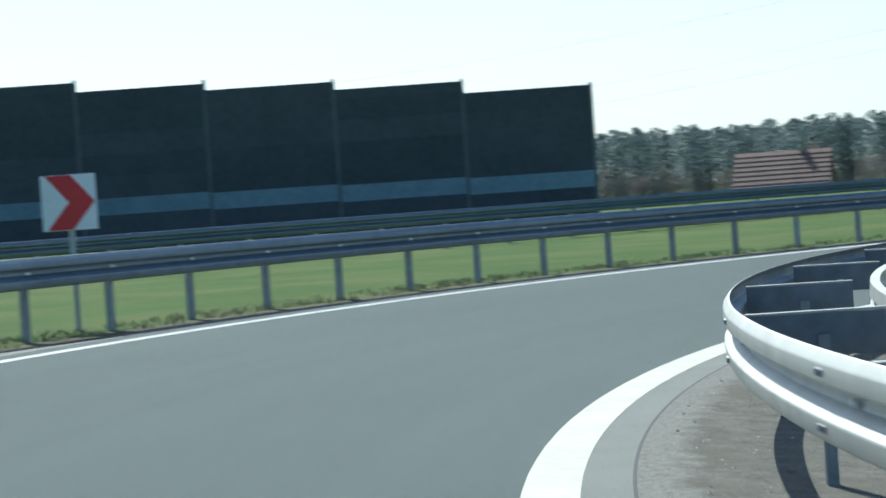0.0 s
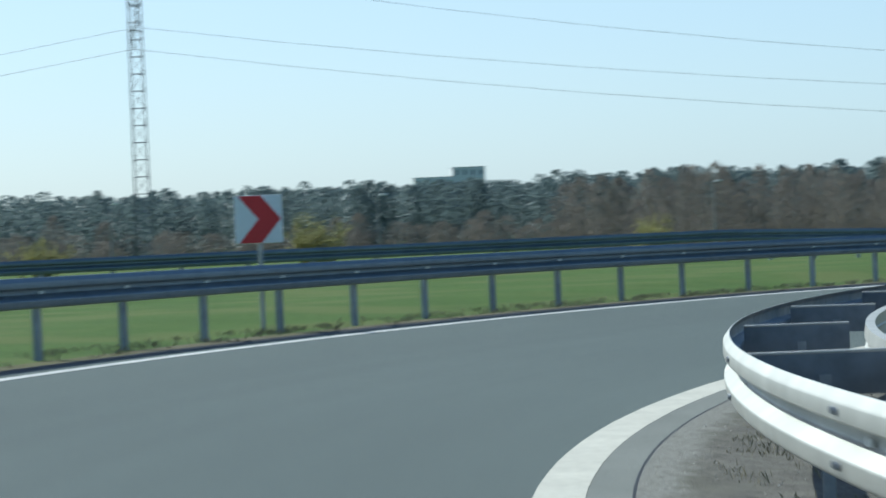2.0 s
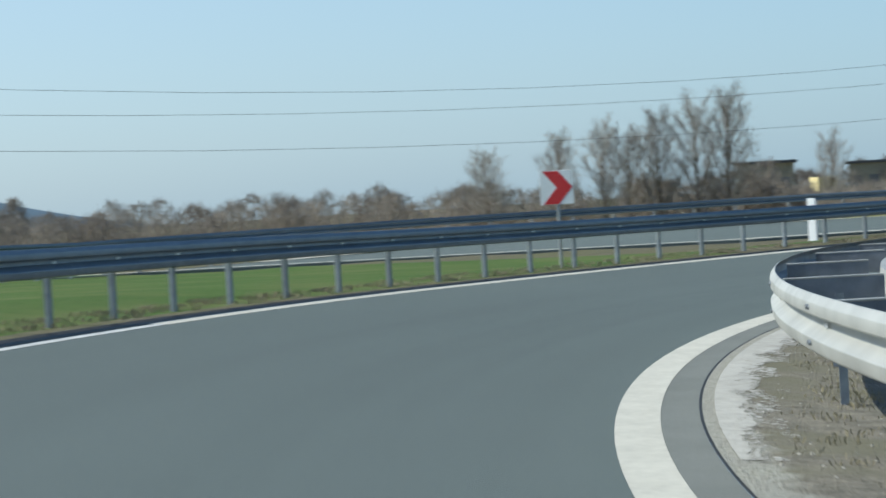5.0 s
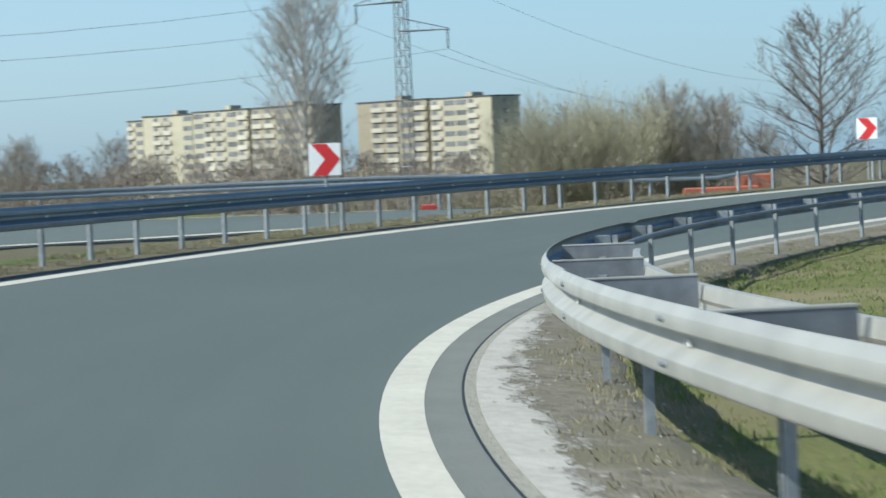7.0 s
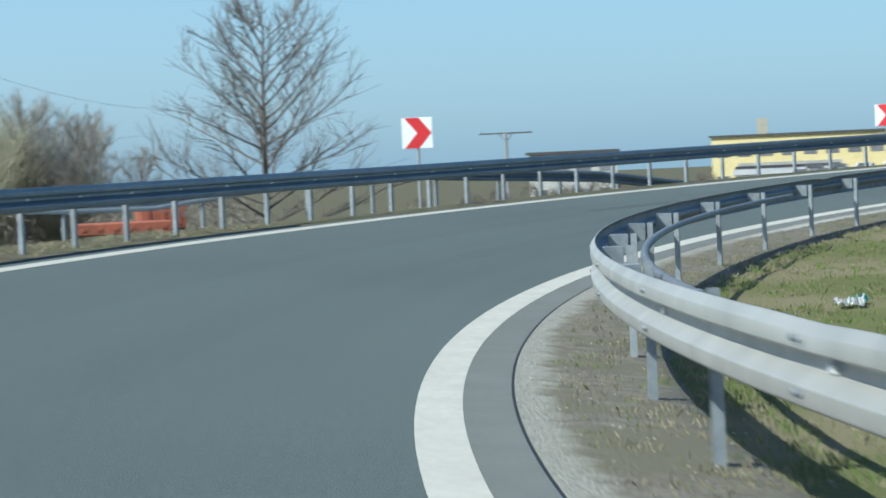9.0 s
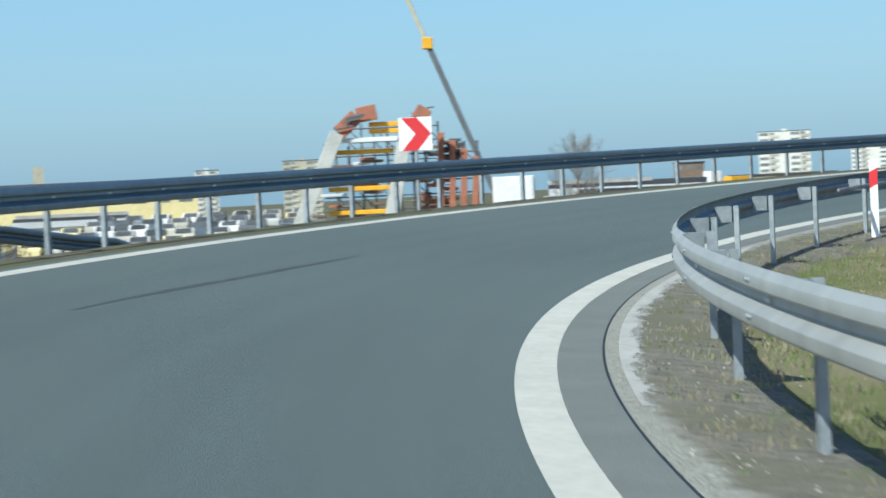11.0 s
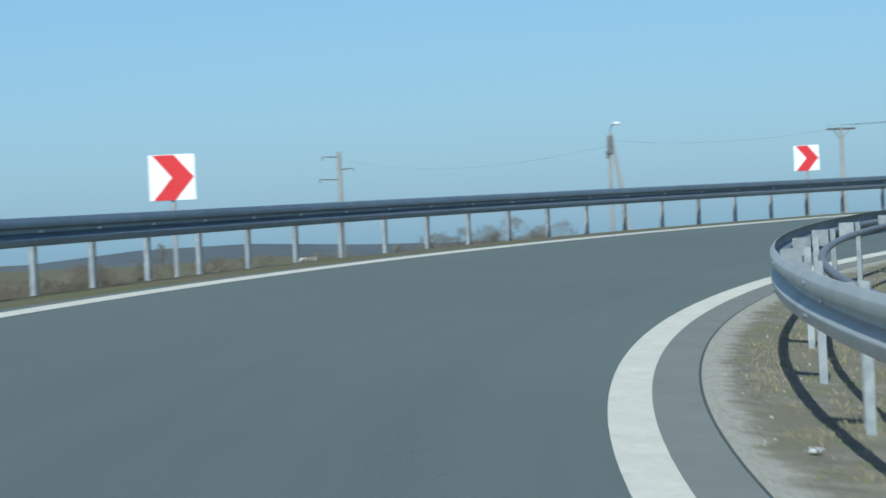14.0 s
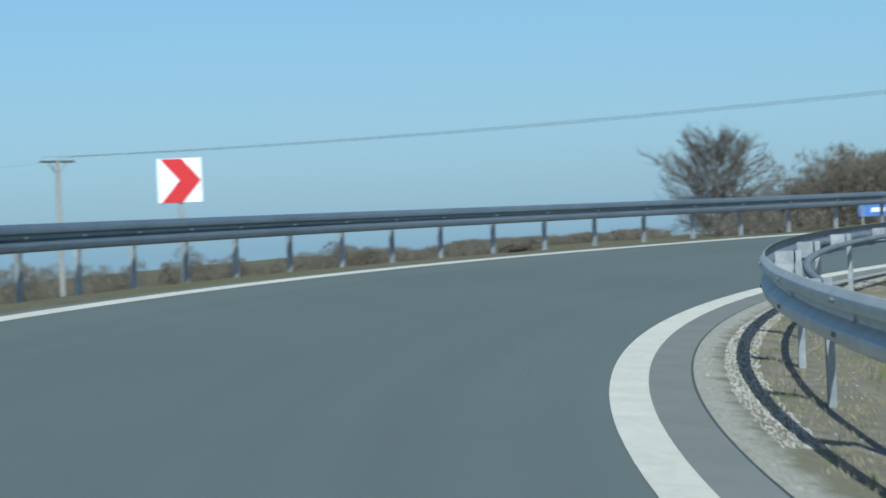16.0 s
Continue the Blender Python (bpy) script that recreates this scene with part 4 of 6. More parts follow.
def wire(a, b, sag, r=0.03, seg=20, name="overhead_wire", label="thin dark overhead power line"):
    cu = bpy.data.curves.new(name, "CURVE")
    cu.dimensions, cu.bevel_depth, cu.bevel_resolution = "3D", r, 0
    sp = cu.splines.new("POLY")
    sp.points.add(seg)
    for i in range(seg + 1):
        u = i / seg
        p = Vector(a).lerp(Vector(b), u)
        sp.points[i].co = (p.x, p.y, p.z - sag * 4 * u * (1 - u), 1)
    cu.materials.append(M["wire"])
    return tagged(new(name, cu), label, "power line", "overhead wires")


for a, b, sag in zip(tips_a, tips_b, (5.8, 5.6, 7.5)):
    wire(a, b, sag, 0.009)
step_ab = Vector((126.6, -110.8, 0))
for b in tips_b:
    wire(b, b + Vector((149, -85, 2)), 6.0, 0.010)
for a in tips_a:
    wire(a, a - step_ab, 6.0, 0.010)


# ---- houses and sheds ----
def gable_house(x, y, turn, lx, ly, wall, ridge, mats, label):
    e = empty("house", spot(x, y, turn), label, "house")
    bm = bmesh.new()
    box(bm, -lx / 2, -ly / 2, -1.0, lx / 2, ly / 2, wall)
    part("wall", bm, M[mats[0]], e)
    rows = 9
    for sgn in (-1, 1):
        for i in range(rows):
            u0, u1 = i / rows, (i + 1) / rows
            y0, y1 = sgn * (ly / 2 + 0.5) * (1 - u0), sgn * (ly / 2 + 0.5) * (1 - u1)
            z0, z1 = wall - 0.3 + (ridge - wall + 0.3) * u0, wall - 0.3 + (ridge - wall + 0.3) * u1
            bm = bmesh.new()
            xa, xb = -lx / 2 - 0.4, lx / 2 + 0.4
            vs = [bm.verts.new(v) for v in ((xa, y0, z0 + 0.1), (xb, y0, z0 + 0.1), (xb, y1, z1 + 0.02), (xa, y1, z1 + 0.02), (xa, y0, z0), (xb, y0, z0), (xb, y1, z1 - 0.06), (xa, y1, z1 - 0.06))]
            for f in ((0, 1, 2, 3), (7, 6, 5, 4), (4, 5, 1, 0), (5, 6, 2, 1), (6, 7, 3, 2), (7, 4, 0, 3)):
                bm.faces.new([vs[k] for k in f])
            part("roof_panel", bm, M[mats[1]], e)
    bm = bmesh.new()
    for sgn in (-1, 1):
        bm.faces.new([bm.verts.new(v) for v in ((sgn * lx / 2, -ly / 2, wall), (sgn * lx / 2, ly / 2, wall), (sgn * lx / 2, 0, ridge - 0.1))])
    part("gable", bm, M[mats[0]], e)
    bm = bmesh.new()
    box(bm, lx * 0.18, -0.35, ridge - 1.0, lx * 0.18 + 0.6, 0.35, ridge + 0.7)
    part("chimney", bm, M["plaster_tan"], e)
    return e


gable_house(53.4, 257.7, radians(-17), 9.6, 10.5, 0.5, 4.7, ("plaster_tan", "roof_tile"), "house with a weathered red tiled gable roof")


def slab_block(name, a, b, depth, top, base, floors, bays, wall, face, label, category="apartment block"):
    """A block of flats between the corners a and b of its front, with windows and balconies as parts."""
    a, b = Vector((*a, 0)), Vector((*b, 0))
    d = b - a
    L = d.length
    m = Matrix.Translation((a.x, a.y, base)) @ Matrix.Rotation(math.atan2(d.y, d.x), 4, "Z")
    e = empty(name, m, label, category)
    H = top - base
    # the front looks along local -y where a is its left end
    bm = bmesh.new()
    box(bm, 0, 0, -2, L, depth, H)
    part("wall", bm, M[wall], e)
    bm = bmesh.new()
    box(bm, -0.2, -0.2, H, L + 0.2, depth + 0.2, H + 0.35)
    roof = part("roof", bm, M["roof_felt"], e)
    bm = bmesh.new()
    box(bm, L * 0.45, depth * 0.3, H + 0.3, L * 0.55, depth * 0.7, H + 1.6)
    part("lift_house", bm, M[wall], roof)
    fh = H / floors
    bw = L / bays
    win = bmesh.new()
    box(win, 0, -0.03, 0, bw * 0.42, 0.05, fh * 0.5)
    wm = bpy.data.meshes.new("window")
    win.to_mesh(wm)
    win.free()
    wm.materials.append(M["glass_far"])
    bal = bmesh.new()
    box(bal, 0, -0.45, 0, bw * 0.86, -0.37, fh * 0.40)
    box(bal, 0, -0.45, -0.12, bw * 0.86, 0.0, 0.0)
    bme = bpy.data.meshes.new("balcony")
    bal.to_mesh(bme)
    bal.free()
    bme.materials.append(M["balcony"])
    for f in range(floors):
        for j in range(bays):
            kind = face[j % len(face)]
            if kind == "-":
                continue
            w = under(new("window", wm), e)
            w.matrix_basis = Matrix.Translation((j * bw + bw * 0.12, 0, f * fh + fh * 0.34))
            if kind == "B":
                q = under(new("balcony", bme), e)
                q.matrix_basis = Matrix.Translation((j * bw + bw * 0.06, 0, f * fh + fh * 0.06))
            else:
                w2 = under(new("window", wm), e)
                w2.matrix_basis = Matrix.Translation((j * bw + bw * 0.56, 0, f * fh + fh * 0.34))
    for f in range(floors):
        w = under(new("window", wm), e)
        w.matrix_basis = Matrix.Translation((L, depth * 0.4, f * fh + fh * 0.34)) @ Matrix.Rotation(radians(90), 4, "Z")
    return e


slab_block("apartment_block", (789.0, 43.9), (783.1, 39.4), 10, 15.2, -6, 8, 2, "plaster_cream", "BW", "narrow cream end bay of a panel-built apartment block")
slab_block("apartment_block", (782.8, 39.3), (764.5, 25.3), 10, 16.2, -6, 8, 5, "plaster_cream", "-BB-W", "cream panel-built apartment block with pale balconies")
slab_block("apartment_block", (764.3, 25.1), (745.0, 10.1), 10, 16.6, -6, 8, 5, "plaster_cream", "WBBWB", "cream panel-built apartment block with pale balconies")
slab_block("apartment_block", (743.7, 9.1), (724.0, -6.6), 11, 16.6, -6, 8, 5, "plaster_tan", "BBWWB", "tan panel-built apartment block with pale balconies")
slab_block("apartment_block", (758.1, -22.2), (736.8, -39.9), 10, 17.2, -6, 8, 5, "plaster_tan", "-BBWB", "tan panel-built apartment block with blank end bay")
slab_block("apartment_block", (735.7, -40.8), (718.5, -55.6), 12, 17.0, -6, 8, 5, "plaster_cream", "BWWB-", "cream panel-built apartment block with shaded end wall")
for a, b, top, base, wall, label in (((1130.2, -703.9), (1124.2, -713.2), 13, -14, "plaster_pale", "small pale distant tower block"), ((1104.5, -739.8), (1092.2, -755.6), 16, -14, "plaster_cream", "cream distant tower block in the town"), ((1134.5, -1138.4), (1109.9, -1159.4), 24, -14, "plaster_pale", "pale distant tower block above the town"), ((1270.2, -1392.6), (1243.7, -1413.6), 17.5, -16, "plaster_pale", "white distant tower block with green bay"), ((1221.3, -1430.2), (1191.0, -1452.6), 17.5, -16, "plaster_cream", "cream distant tower block in the town"), ((1179.2, -1463.2), (1149.7, -1482.7), 18, -16, "plaster_pale", "pale grey distant tower block in the town"), ((1143.6, -1487.3), (1117.2, -1504.2), 19, -16, "plaster_yellow", "pale yellow distant tower block in the town")):
    slab_block("tower_block", a, b, 16, top, base, 10, 5, wall, "WB-WB", label, "tower block")


def flat_building(x0, y0, x1, y1, depth, top, base, wall, label, windows=5, storeys=1, name="building", pier=0.2):
    a, b = Vector((x0, y0, 0)), Vector((x1, y1, 0))
    d = b - a
    L = d.length
    e = empty(name, Matrix.Translation((x0, y0, base)) @ Matrix.Rotation(math.atan2(d.y, d.x), 4, "Z"), label, "building")
    H = top - base
    bm = bmesh.new()
    box(bm, 0, 0, -2, L, depth, H)
    part("wall", bm, M[wall], e)
    bm = bmesh.new()
    box(bm, -0.3, -0.3, H, L + 0.3, depth + 0.3, H + 0.25)
    part("roof", bm, M["roof_felt"], e)
    for f in range(storeys):
        for i in range(windows):
            bm = bmesh.new()
            w = L / windows
            box(bm, i * w + w * pier, -0.04, H * (f + 0.35) / storeys, i * w + w * (1 - pier), 0.05, H * (f + 0.75) / storeys)
            part("window", bm, M["glass_far"], e)
    return e


flat_building(233.8, 81.2, 234.7, 76.4, 8, 2.4, -2.5, "plaster_tan", "brown flat-roofed house among bare trees", 3)
flat_building(263.3, 76.1, 264.2, 69.8, 9, 2.1, -2.5, "plaster_tan", "long dark low building behind trees", 4)
flat_building(283.4, -60.8, 279.7, -68.4, 10, 1.0, -4.5, "concrete", "grey flat-roofed two-storey house", 4, 2)
flat_building(407.3, -313.1, 392.3, -326.1, 9, -0.6, -6.0, "plaster_tan", "low olive-brown hall with dark roof beyond the yard", 3)
flat_building(518.4, -414.7, 512.9, -419.8, 9, 3.0, -8.0, "plaster_brown", "brownish-grey block of flats beyond the yard", 3, 4)
flat_building(311.1, -680.3, 306.9, -681.4, 5, -2.2, -16, "plaster_pale", "small white house far across the valley", 2, 4)
flat_building(417.8, -626.4, 413.3, -628.5, 5, -3.0, -16, "plaster_pale", "small white house far across the valley", 2, 4)
e = flat_building(360.9, -125.6, 347.0, -148.2, 12, 2.5, -6.0, "plaster_yellow", "long yellow commercial building with chimney block", 9, 2)
bm = bmesh.new()
box(bm, 6.2, 3, 8.5, 7.6, 5, 10.9)
part("chimney", bm, M["plaster_cream"], e, "cream chimney block")
bm = bmesh.new()
box(bm, 9, -0.5, 0.5, 26, -0.1, 3.2)
part("shop_front", bm, M["white_sheet"], e, "white shop front")
bm = bmesh.new()
box(bm, 10, -0.7, 1.4, 14, -0.52, 2.3)
part("fascia", bm, M["teal"], e, "teal fascia")


def crate(name, x, y, turn, lx, ly, h, mat, label, category, lift=0.0, z=None):
    """A ribbed container or box body with doors, on skids."""
    base = spot(x, y, turn, lift) if z is None else Matrix.Translation((x, y, z)) @ Matrix.Rotation(turn, 4, "Z")
    e = empty(name, base, label, category)
    bm = bmesh.new()
    box(bm, -lx / 2, -ly / 2, 0.15, lx / 2, ly / 2, h, bevel=0.04)
    n = max(3, int(lx / 0.5))
    for i in range(n):
        xx = -lx / 2 + (i + 0.5) * lx / n
        rib = bmesh.new()
        box(rib, xx - 0.08, -ly / 2 - 0.03, 0.3, xx + 0.08, ly / 2 + 0.03, h - 0.15)
        part("rib", rib, M[mat], e)
    part("body", bm, M[mat], e)
    bm = bmesh.new()
    box(bm, lx / 2, -ly / 2 + 0.1, 0.25, lx / 2 + 0.04, -0.03, h - 0.1)
    box(bm, lx / 2, 0.03, 0.25, lx / 2 + 0.04, ly / 2 - 0.1, h - 0.1)
    part("door", bm, M[mat], e)
    bm = bmesh.new()
    for sy in (-1, 1):
        box(bm, -lx / 2, sy * ly * 0.35 - 0.08, -0.3, lx / 2, sy * ly * 0.35 + 0.08, 0.15)
    part("skid", bm, M["steel_dark"], e)
    return e


crate("box_trailer", 228.6, 72.9, radians(-52), 1.8, 1.5, 1.0 - ground_z(228.6, 72.9), "plaster_yellow", "pale yellow box trailer beside bare trees", "trailer")
crate("container", 391.1, -290.9, radians(-104), 2.3, 2.4, 3.0, "white_sheet", "white steel container on the yard", "container", z=-2.4)
crate("container", 388.0, -293.8, radians(-104), 4.0, 2.4, 3.0, "amber", "amber steel container on the yard", "container", z=-3.5)
crate("container", 379.4, -301.1, radians(-103), 4.4, 2.4, 2.2, "plaster_cream", "cream steel container on the yard", "container", z=-3.8)
crate("container", 148.1, 19.5, radians(78), 3.2, 1.6, 0.55, "orange", "low orange steel skip on soil", "skip", z=-1.55)
crate("container", 150.8, 17.3, radians(79), 1.6, 1.6, 0.95, "orange", "orange steel site box beside the skip", "container", z=-1.5)
crate("container", 212.1, -78.0, radians(226), 2.7, 2.4, 2.6, "white_sheet", "white site container beside the crane", "container", z=-1.9)


# ---- trees ----
def tube(verts, faces, pts, r0, r1, n=3):
    """A tapered tube through pts, appended to verts and faces."""
    base = len(verts)
    for i, p in enumerate(pts):
        r = r0 + (r1 - r0) * i / (len(pts) - 1)
        d = (pts[min(i + 1, len(pts) - 1)] - pts[max(i - 1, 0)]).normalized()
        u = d.orthogonal().normalized()
        v = d.cross(u)
        for k in range(n):
            a = 2 * math.pi * k / n
            verts.append(p + (u * math.cos(a) + v * math.sin(a)) * r)
    for i in range(len(pts) - 1):
        for k in range(n):
            k2 = (k + 1) % n
            faces.append((base + i * n + k, base + i * n + k2, base + (i + 1) * n + k2, base + (i + 1) * n + k))


def limb(rng, p, d, length, bend, seg, lift=0.0):
    pts = [p.copy()]
    d = d.normalized()
    for _ in range(seg):
        d = (d + Vector((rng.uniform(-1, 1), rng.uniform(-1, 1), rng.uniform(-1, 1))) * bend + Vector((0, 0, lift))).normalized()
        p = p + d * (length / seg)
        pts.append(p.copy())
    return pts


def bare_tree_meshes(seed, h, spread_r, start, limbs, style, twigs=5, subs=7, twig_r=0.011):
    """Trunk and crown meshes of a leafless tree. style: 'cone' (leader to the top), 'round', 'narrow' or 'bush'."""
    rng = random.Random(seed)
    tv, tf, cv, cf = [], [], [], []
    tr = h * 0.014 + 0.03
    if style == "bush":
        roots = [(limb(rng, Vector((rng.uniform(-0.3, 0.3) * spread_r, rng.uniform(-0.3, 0.3) * spread_r, -0.2)), Vector((rng.uniform(-0.7, 0.7), rng.uniform(-0.7, 0.7), 1)), h * rng.uniform(0.6, 0.95), 0.12, 4)) for _ in range(limbs)]
        mains = []
        for pts in roots:
            tube(tv, tf, pts, 0.03, 0.012, 4)
            mains.append(pts)
    else:
        trunk = limb(rng, Vector((0, 0, -0.4)), Vector((0, 0, 1)), h + 0.4, 0.03, 10, 0.05)
        tube(tv, tf, trunk, tr, 0.02, 7)
        mains = []
        for i in range(limbs):
            u = start + (1 - start) * (i + rng.random() * 0.6) / limbs
            k = min(u, 0.97) * (len(trunk) - 1)
            p = trunk[int(k)].lerp(trunk[min(int(k) + 1, len(trunk) - 1)], k - int(k))
            a = i * 2.4 + rng.uniform(-0.5, 0.5)
            if style == "cone":
                v = (u - start) / (1 - start)
                L, up = spread_r * (1.0 - 0.05 * v - 0.52 * v * v) * rng.uniform(0.75, 1.1), 0.32 + 0.75 * v
            elif style == "narrow":
                L, up = spread_r * (0.8 + 0.6 * math.sin(math.pi * min(1, (u - start) / (1 - start) + 0.15))) * rng.uniform(0.8, 1.1), 1.5
            else:
                L, up = spread_r * (0.55 + 0.6 * math.sin(math.pi * min(1, 0.25 + 0.75 * (u - start) / (1 - start)))) * rng.uniform(0.8, 1.1), 0.75 + u * 0.6
            pts = limb(rng, p, Vector((math.cos(a), math.sin(a), up)), L, 0.13, 5, 0.05)
            tube(tv, tf, pts, tr * 0.36 * (1.15 - u * 0.7), 0.012, 4)
            mains.append(pts)
    for pts in mains:
        L = sum((pts[i + 1] - pts[i]).length for i in range(len(pts) - 1))
        for j in range(subs):
            u = 0.22 + 0.78 * (j + rng.random()) / subs
            k = min(u * (len(pts) - 1), len(pts) - 1.001)
            p = pts[int(k)].lerp(pts[int(k) + 1], k - int(k))
            d = (pts[int(k) + 1] - pts[int(k)]).normalized()
            side = Vector((rng.uniform(-1, 1), rng.uniform(-1, 1), rng.uniform(-0.35, 0.9)))
            sub = limb(rng, p, d * 0.8 + side * 0.9, L * rng.uniform(0.28, 0.5) * (1.1 - u * 0.4), 0.16, 3, 0.04)
            tube(cv, cf, sub, twig_r * 2.0, twig_r * 0.9, 3)
            for _ in range(twigs):
                w = rng.uniform(0.15, 1.0) * (len(sub) - 1.001)
                q = sub[int(w)].lerp(sub[int(w) + 1], w - int(w))
                dd = (sub[int(w) + 1] - sub[int(w)]).normalized()
                tw = limb(rng, q, dd + Vector((rng.uniform(-1, 1), rng.uniform(-1, 1), rng.uniform(-0.4, 0.9))) * 0.85, L * rng.uniform(0.10, 0.24), 0.18, 2, 0.04)
                tube(cv, cf, tw, twig_r, twig_r * 0.5, 3)
    out = []
    for nm, v, f in (("trunk", tv, tf), ("crown", cv, cf)):
        me = bpy.data.meshes.new(nm)
        me.from_pydata([tuple(p) for p in v], [], f)
        out.append(me)
    return out


def leaf_specks(me, seed, n, size):
    """Adds small buds to a crown: n tiny leaves scattered near its branch points."""
    rng = random.Random(seed)
    pts = [v.co.copy() for v in me.vertices]
    verts, faces = [tuple(p) for p in pts], [tuple(p.vertices) for p in me.polygons]
    for _ in range(n):
        c = pts[rng.randrange(len(pts))] + Vector((rng.uniform(-1, 1), rng.uniform(-1, 1), rng.uniform(-1, 1))) * 0.15
        u = Vector((rng.uniform(-1, 1), rng.uniform(-1, 1), rng.uniform(-1, 1))).normalized() * size
        w = u.orthogonal().normalized() * size * 0.6
        b = len(verts)
        verts += [tuple(c - u), tuple(c + w), tuple(c + u), tuple(c - w)]
        faces.append((b, b + 1, b + 2, b + 3))
    m2 = bpy.data.meshes.new("crown")
    m2.from_pydata(verts, [], faces)
    return m2


KINDS = {}


def tree_kind(key, *args, bark="bark", twig="twig", specks=0, speck_size=0.05, **kw):
    t, c = bare_tree_meshes(*args, **kw)
    if specks:
        c = leaf_specks(c, args[0], specks, speck_size)
    t.materials.append(M[bark])
    c.materials.append(M[twig])
    KINDS[key] = (t, c)


def plant(key, x, y, turn, scale, name, label, group="", z=None):
    zz = ground_z(x, y) if z is None else z
    e = empty(name, Matrix.Translation((x, y, zz)) @ Matrix.Rotation(turn, 4, "Z") @ Matrix.Diagonal((*((scale,) * 3 if not isinstance(scale, tuple) else scale), 1)), label, "bush" if "bush" in name else "tree", group)
    t, c = KINDS[key]
    under(new("trunk" if "bush" not in name else "stem", t), e)
    under(new("crown", c), e)
    return e


tree_kind("cone", 11, 9.4, 4.7, 0.10, 44, "cone", bark="twig_dark", twig="twig_dark", subs=11, twigs=6, twig_r=0.008)
tree_kind("birch", 12, 11.0, 3.4, 0.2, 40, "narrow", bark="bark_birch", twig="twig_pale", subs=11, twigs=9, twig_r=0.008)
tree_kind("round_a", 13, 8.0, 3.3, 0.25, 30, "round", subs=12, twigs=9, twig_r=0.0075)
tree_kind("round_b", 14, 7.0, 2.8, 0.2, 27, "round", subs=12, twigs=9, twig_r=0.0075)
tree_kind("narrow_a", 15, 9.5, 2.7, 0.15, 33, "narrow", subs=12, twigs=9, twig_r=0.0075)
tree_kind("narrow_b", 16, 8.5, 2.3, 0.12, 30, "narrow", subs=12, twigs=9, twig_r=0.0075)
tree_kind("bush_green", 17, 6.2, 5.0, 0, 60, "bush", bark="twig_green", twig="twig_green", subs=13, twigs=9, twig_r=0.008, specks=3000, speck_size=0.05)
tree_kind("bush_gold", 19, 2.2, 2.2, 0, 26, "bush", bark="twig_gold", twig="twig_gold", subs=8, twigs=7, specks=2200, speck_size=0.05)
tree_kind("tree_e", 20, 5.8, 3.6, 0.05, 48, "round", bark="bark", twig="twig_dark", subs=12, twigs=11, twig_r=0.009)

plant("cone", 138.4, 17.8, 0.4, (0.92, 0.92, 0.76), "tree", "leafless tree with upright leader and spreading branches")
plant("birch", 163.4, 36.2, 0, (0.92, 0.92, 0.9), "tree", "tall leafless birch with white trunk")
plant("tree_e", 119.0, -130.0, 1.0, (0.82, 0.82, 0.66), "tree", "dense leafless tree on the grass bank", z=0.6)
rng = random.Random(5)
row = "bare trees along the slip road"
for key, x, y, sc, lab in (("round_b", 222.2, 119.3, 0.75, "small leafless roadside tree in scrub"), ("round_b", 217.6, 108.1, 0.7, "small leafless roadside tree in scrub"), ("round_a", 188.1, 89.8, 0.72, "leafless round-crowned tree in brown scrub"), ("narrow_a", 189.7, 85.2, 0.75, "slender leafless tree in brown scrub"), ("narrow_b", 190.5, 81.9, 0.9, "slender leafless tree in brown scrub"), ("round_a", 190.9, 80.3, 0.85, "leafless round-crowned tree in brown scrub"), ("narrow_a", 191.5, 78.3, 0.88, "slender leafless tree in brown scrub"), ("narrow_b", 191.9, 75.6, 1.05, "tall slender leafless tree"), ("narrow_a", 192.8, 73.7, 1.0, "tall slender leafless tree"), ("round_b", 203.3, 74.4, 0.75, "leafless round-crowned tree in brown scrub"), ("narrow_b", 221.3, 71.0, 0.95, "slender leafless tree in brown scrub"), ("round_a", 180.4, 57.8, 0.62, "leafless round-crowned tree in brown scrub"), ("round_b", 180.8, 54.2, 0.62, "leafless round-crowned tree in brown scrub"), ("round_a", 168.0, 50.0, 0.48, "leafless round-crowned tree in brown scrub"), ("round_b", 173.9, 47.6, 0.5, "leafless round-crowned tree in brown scrub"), ("round_a", 200.8, 52.4, 0.55, "leafless round-crowned tree in brown scrub"), ("round_b", 228.1, 53.1, 0.95, "leafless round-crowned tree in brown scrub"), ("round_a", 228.4, 45.9, 0.85, "leafless round-crowned tree in brown scrub"), ("round_b", 215.2, 53.7, 0.55, "leafless round-crowned tree in brown scrub"), ("round_a", 257.8, -128.2, 1.0, "leafless tree beside the building site"), ("round_b", 225.2, 34.1, 0.9, "leafless round-crowned tree in brown scrub"), ("narrow_a", 225.8, 62.8, 0.6, "slender leafless tree in brown scrub")):
    plant(key, x, y, rng.uniform(0, 6.3), sc, "tree", lab, row)
